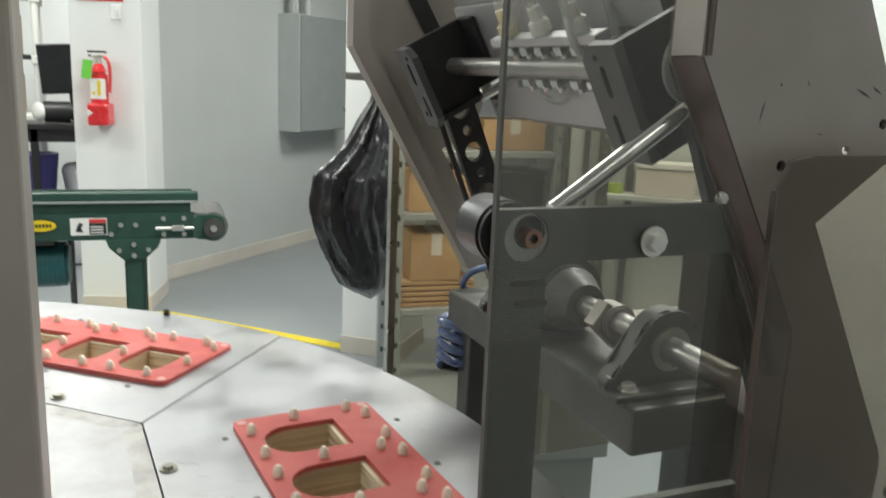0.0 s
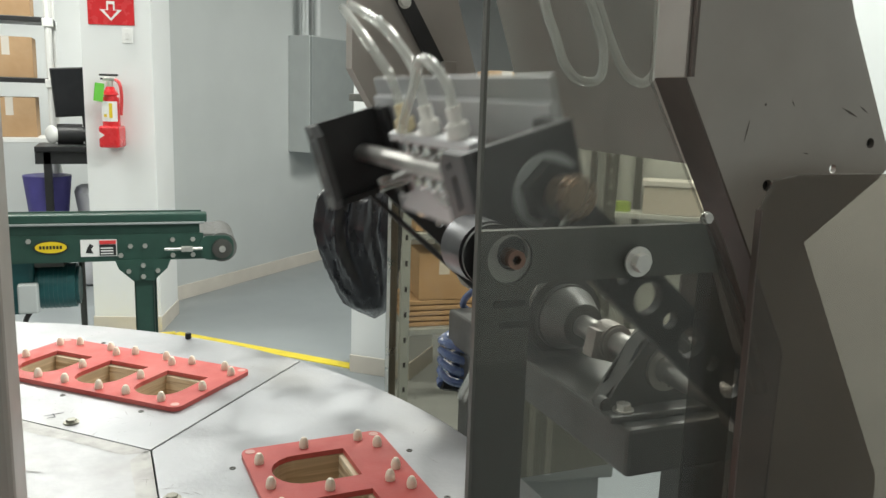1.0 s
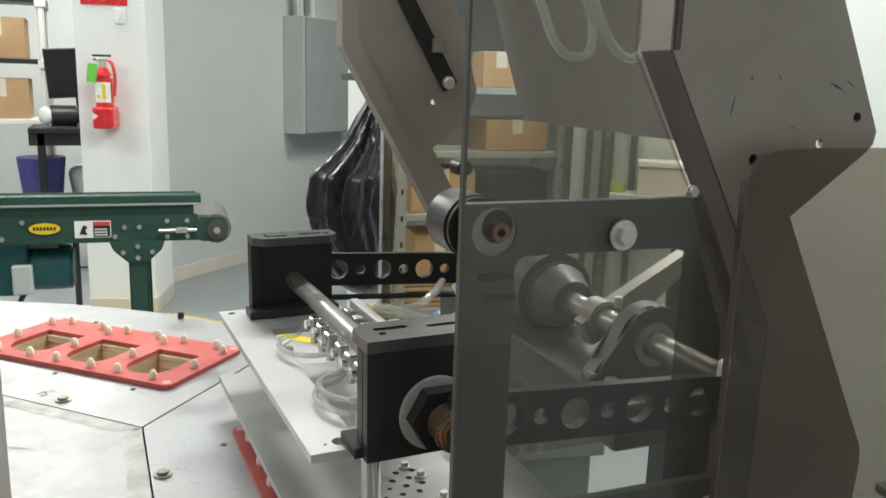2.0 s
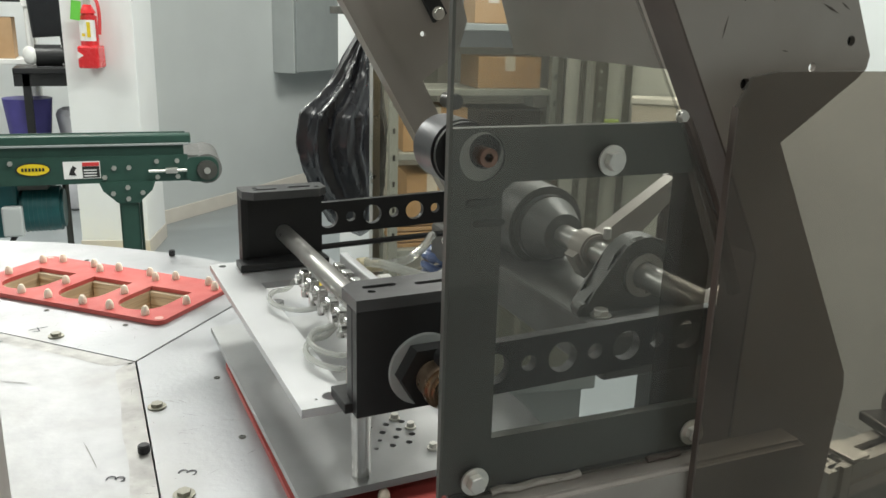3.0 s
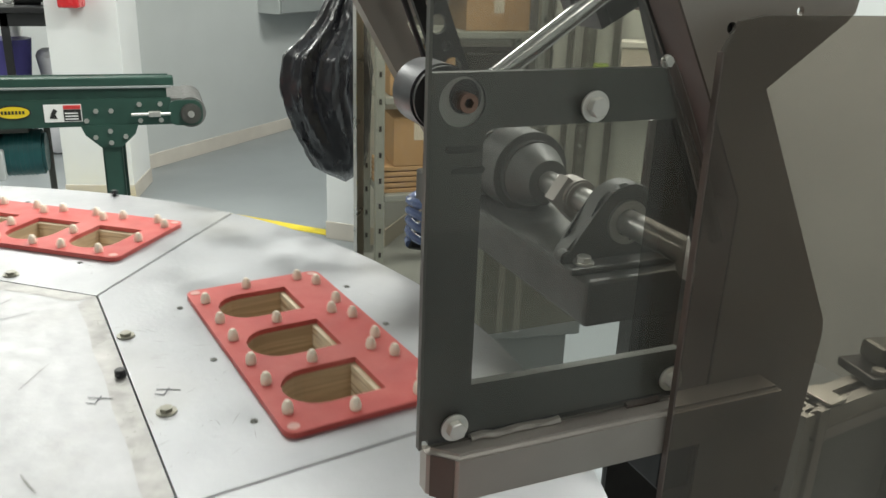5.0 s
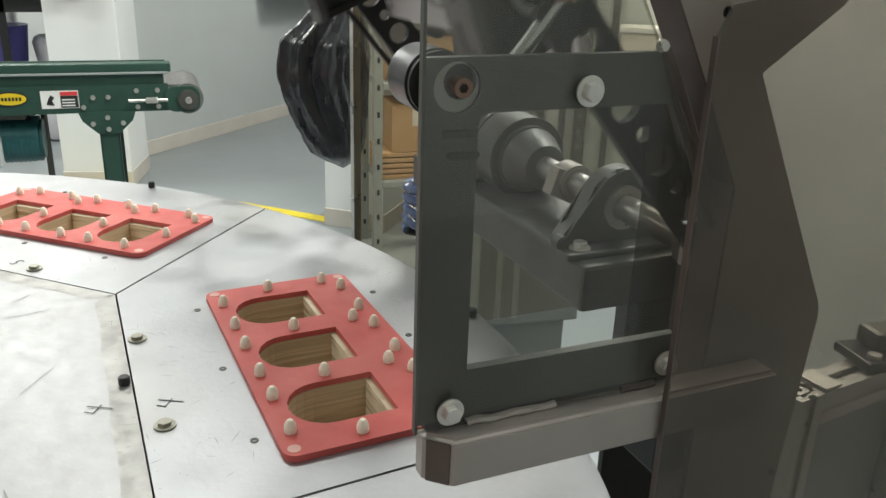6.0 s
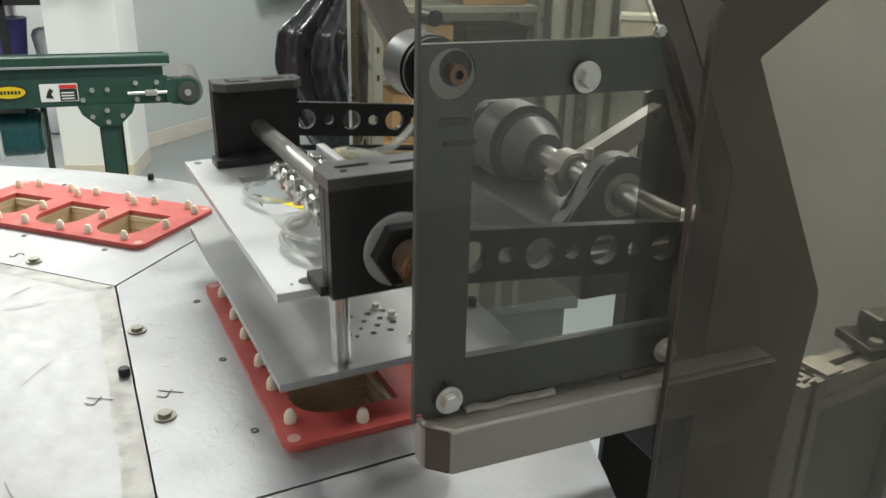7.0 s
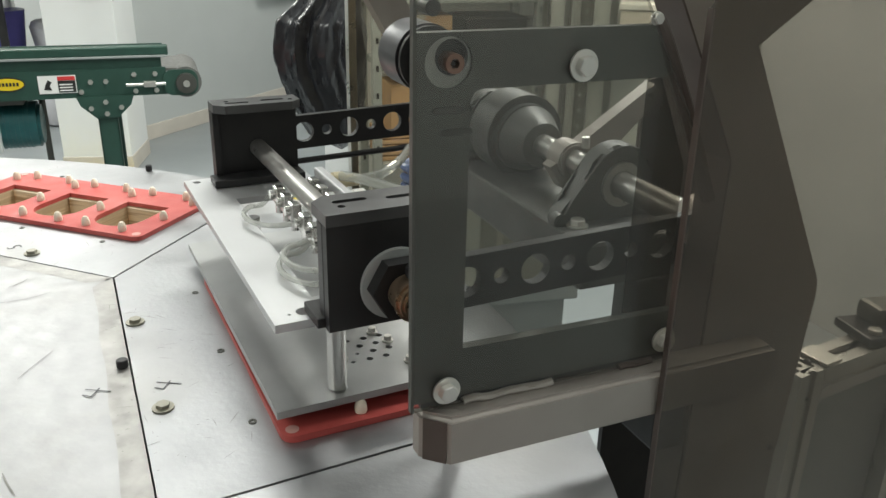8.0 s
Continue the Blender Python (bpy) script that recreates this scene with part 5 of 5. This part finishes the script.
    m = thing("valve_unit", "dark grey pneumatic valve unit on the frame", "valve", at=pose(1.225, 0.85, 0.7735, 0, 0, -10))
    part("body", box(-0.045, -0.04, 0, 0.10, 0.05, 0.018, 0.004), PLASTIC_BLACK, m)
    part("bracket", box(-0.012, -0.01, 0.0185, 0.09, 0.045, 0.055, 0.010), STEEL_DARK, m)
    part("knob", tube((-0.022, -0.022, 0.0185), (-0.022, -0.022, 0.026), 0.011), ZINC, m)


def left_corner():
    s = thing("shelf_unit", "white plastic shelving unit holding brown cartons", "shelf unit", at=pose(-0.92, 6.55, 0))
    for x in (0.0, 0.50):
        for y in (0.0, 0.38):
            part("post", tube((x, y, 0), (x, y, 2.15), 0.024, n=16), PLASTIC_WHITE, s, smooth=True)
            for z in (1.02, 1.44, 1.86):
                part("collar", box(x - 0.035, y - 0.035, z - 0.03, x + 0.035, y + 0.035, z + 0.03, 0.006), PLASTIC_WHITE, s)
    for z in (1.02, 1.44, 1.86):
        part("shelf", box(-0.03, -0.02, z, 0.53, 0.40, z + 0.035, 0.004), PLASTIC_BLACK if z > 1.2 else PLASTIC_WHITE, s)
    for z in (1.056, 1.476, 1.896):
        carton(-0.70, 6.75, z, 0.34, 0.3, 0.28)
    d = thing("desk", "black steel workbench desk", "desk", at=pose(-0.52, 6.15, 0))
    part("top", box(0, 0, 0.985, 0.62, 0.55, 1.02, 0.004), PLASTIC_BLACK, d)
    for x in (0.05, 0.56):
        part("leg", box(x, 0.02, 0, x + 0.05, 0.07, 0.984, 0.003), PLASTIC_BLACK, d)
    part("apron", box(0.0, 0.02, 0.90, 0.62, 0.04, 0.984), PLASTIC_BLACK, d)
    m = thing("monitor", "black flat computer monitor seen from behind", "monitor", at=pose(-0.18, 6.42, 1.021, 0, -4, 0))
    part("screen", box(-0.20, -0.02, 0.20, 0.26, 0.02, 0.54, 0.006), PLASTIC_BLACK, m)
    part("panel", box(-0.19, -0.0225, 0.21, 0.25, -0.0205, 0.53), SCREEN, m)
    part("stand", box(-0.03, -0.005, 0.006, 0.05, 0.02, 0.21, 0.003), PLASTIC_BLACK, m)
    part("foot", box(-0.11, -0.08, 0, 0.13, 0.09, 0.008, 0.003), PLASTIC_BLACK, m)
    w = thing("work_lamp", "black work lamp with a white round lens on the desk", "lamp", at=pose(-0.40, 6.28, 1.021))
    own = tube((0, 0, 0.075), (0.20, 0.02, 0.075), 0.072, n=28, bevel=0.02)
    part("housing", own, PLASTIC_BLACK, w, smooth=True)
    bm = bmesh.new()
    bmesh.ops.create_uvsphere(bm, u_segments=24, v_segments=14, radius=0.064)
    bmesh.ops.scale(bm, vec=(0.45, 1, 1), verts=bm.verts)
    part("lens", bm, PLASTIC_WHITE, w, "white round lens", pose(-0.012, -0.02, 0.075, 0, 0, 40), smooth=True)
    b = thing("blue_bin", "blue-violet plastic bin under the desk", "bin", at=pose(-0.47, 6.42, 0.0))
    own = tube((0, 0, 0.42), (0, 0, 0.80), 0.12, 0.16, 28)
    part("tub", own, BLUE, b, smooth=True)
    part("stool", box(-0.12, -0.12, 0, 0.12, 0.12, 0.4195, 0.01), PLASTIC_BLACK, b)
    g = thing("paper_sacks", "crumpled pale grey paper sacks under the desk", "sacks", at=pose(-0.17, 6.42, 0))
    for k in range(3):
        own = box(-0.12, -0.12, 0.0, 0.12, 0.12, 0.24, 0.05)
        for v in own.verts:
            v.co += 0.02 * Vector((noise.noise(v.co * 9), noise.noise(v.co * 9 + Vector((5, 0, 0))), 0))
        part("sack", own, PAPER, g, "", pose(0.01 * k, 0, 0.245 * k, 0, 0, 13 * k), smooth=True)


def left_post():
    t = thing("guard_post", "brown-grey steel guard post close by with a clear pane", "guard post", at=pose(0, 0, 0))
    part("post", box(-0.118, 0.45, FLOOR_Z, -0.0495, 0.50, 2.6, 0.003), STEEL, t)
    part("pane", box(-0.90, 0.47, 1.0, -0.1185, 0.475, 2.4), CLEAR, t)


use(BUILDING)
left_corner()
behind_machine()
bin_bag()
coil_hose()
left_post()
near_frame()
far_frame()
drive_unit()
table = dial_table()
arm = swing_arm()
head = pick_head()
sucker = suction_plate()


# ---------- what moves ----------
# one swing down of the arm: seconds of the swing, arm angle, head angle, stroke of the suction plate
SWING = [(0.0, 67.5, 118, 0.0), (0.55, 67.5, 118, 0.0), (0.7, 62, 116.5, 0.0), (0.8, 55, 114.5, 0.0), (0.9, 48, 112, 0.0), (1.0, 41, 107, 0.0), (1.1, 34, 91, 0.0),
         (1.2, 29, 65, 0.0), (1.3, 25.5, 47, 0.012), (1.4, 22, 30, 0.05), (1.5, 18.6, 17, 0.082), (1.6, 14.8, 8, 0.094), (1.7, 11.2, 4, 0.097),
         (1.8, 8.2, 2.0, 0.097), (2.0, 4.0, 0.6, 0.097), (2.2, 0.5, 0.2, 0.097), (2.5, -1.6, 0, 0.097), (3.0, -2.2, 0, 0.097)]


# seconds of the clip, and of the swing: down, up again, down again
CYCLE = [(0.0, 0.0), (1.3, 1.3), (1.5, 1.53), (1.6, 1.63), (1.9, 1.97), (2.4, 2.5), (2.9, 2.9), (3.0, 2.7), (3.2, 2.12), (3.5, 1.76), (3.8, 1.46), (4.0, 1.2), (4.2, 0.97), (4.6, 0.58), (5.2, 0.0),
         (5.6, 0.48), (6.3, 1.18), (6.5, 1.38), (6.7, 1.61), (7.0, 1.97), (7.5, 2.5), (8.0, 3.0)]


def swing_at(s):
    s = min(max(s, SWING[0][0]), SWING[-1][0])
    for a, b in zip(SWING, SWING[1:]):
        if a[0] <= s <= b[0]:
            f = (s - a[0]) / (b[0] - a[0])
            return [x + (y - x) * f for x, y in zip(a[1:], b[1:])]


def swing_time(t):
    for (t0, s0), (t1, s1) in zip(CYCLE, CYCLE[1:]):
        if t <= t1 + 1e-6:
            return s0 + (s1 - s0) * (t - t0) / (t1 - t0)
    return CYCLE[-1][1]


def motions():
    arm_rows, head_rows, plate_rows = [], [], []
    for k in range(81):
        t = k / 10
        a, b, e = swing_at(swing_time(t))
        tip = Vector((PX - ARM * math.cos(radians(a)), 0.98, PZ + ARM * math.sin(radians(a))))
        hp = pose(*tip, 0, -b, 2.8)
        arm_rows.append((t, placed(pose(PX, 0, PZ, 0, a, 0))))
        head_rows.append((t, placed(hp)))
        plate_rows.append((t, placed(hp @ pose(0, 0, -0.0655 - e))))
    walk(arm, arm_rows)
    walk(head, head_rows)
    walk(sucker, plate_rows)
    turns = [(0.0, 2.3), (0.1, 1.3), (0.2, 0.5), (0.3, 0.1), (0.4, 0), (3.6, 0), (3.7, 0), (3.8, -0.2), (3.9, -0.9), (4.0, -2.3), (4.1, -4.5), (4.2, -7.4), (4.3, -11.0),
             (4.4, -15.1), (4.5, -19.6), (4.6, -24.2), (4.7, -28.7), (4.8, -33.0), (4.9, -36.9), (5.0, -40.1), (5.1, -42.4), (5.2, -43.9), (5.3, -44.7), (5.4, -45.0), (5.6, -45.0), (8.0, -45.0)]
    walk(table, [(t, placed(Matrix.Translation(TC) @ Matrix.Rotation(radians(d), 4, "Z"))) for t, d in turns])


motions()
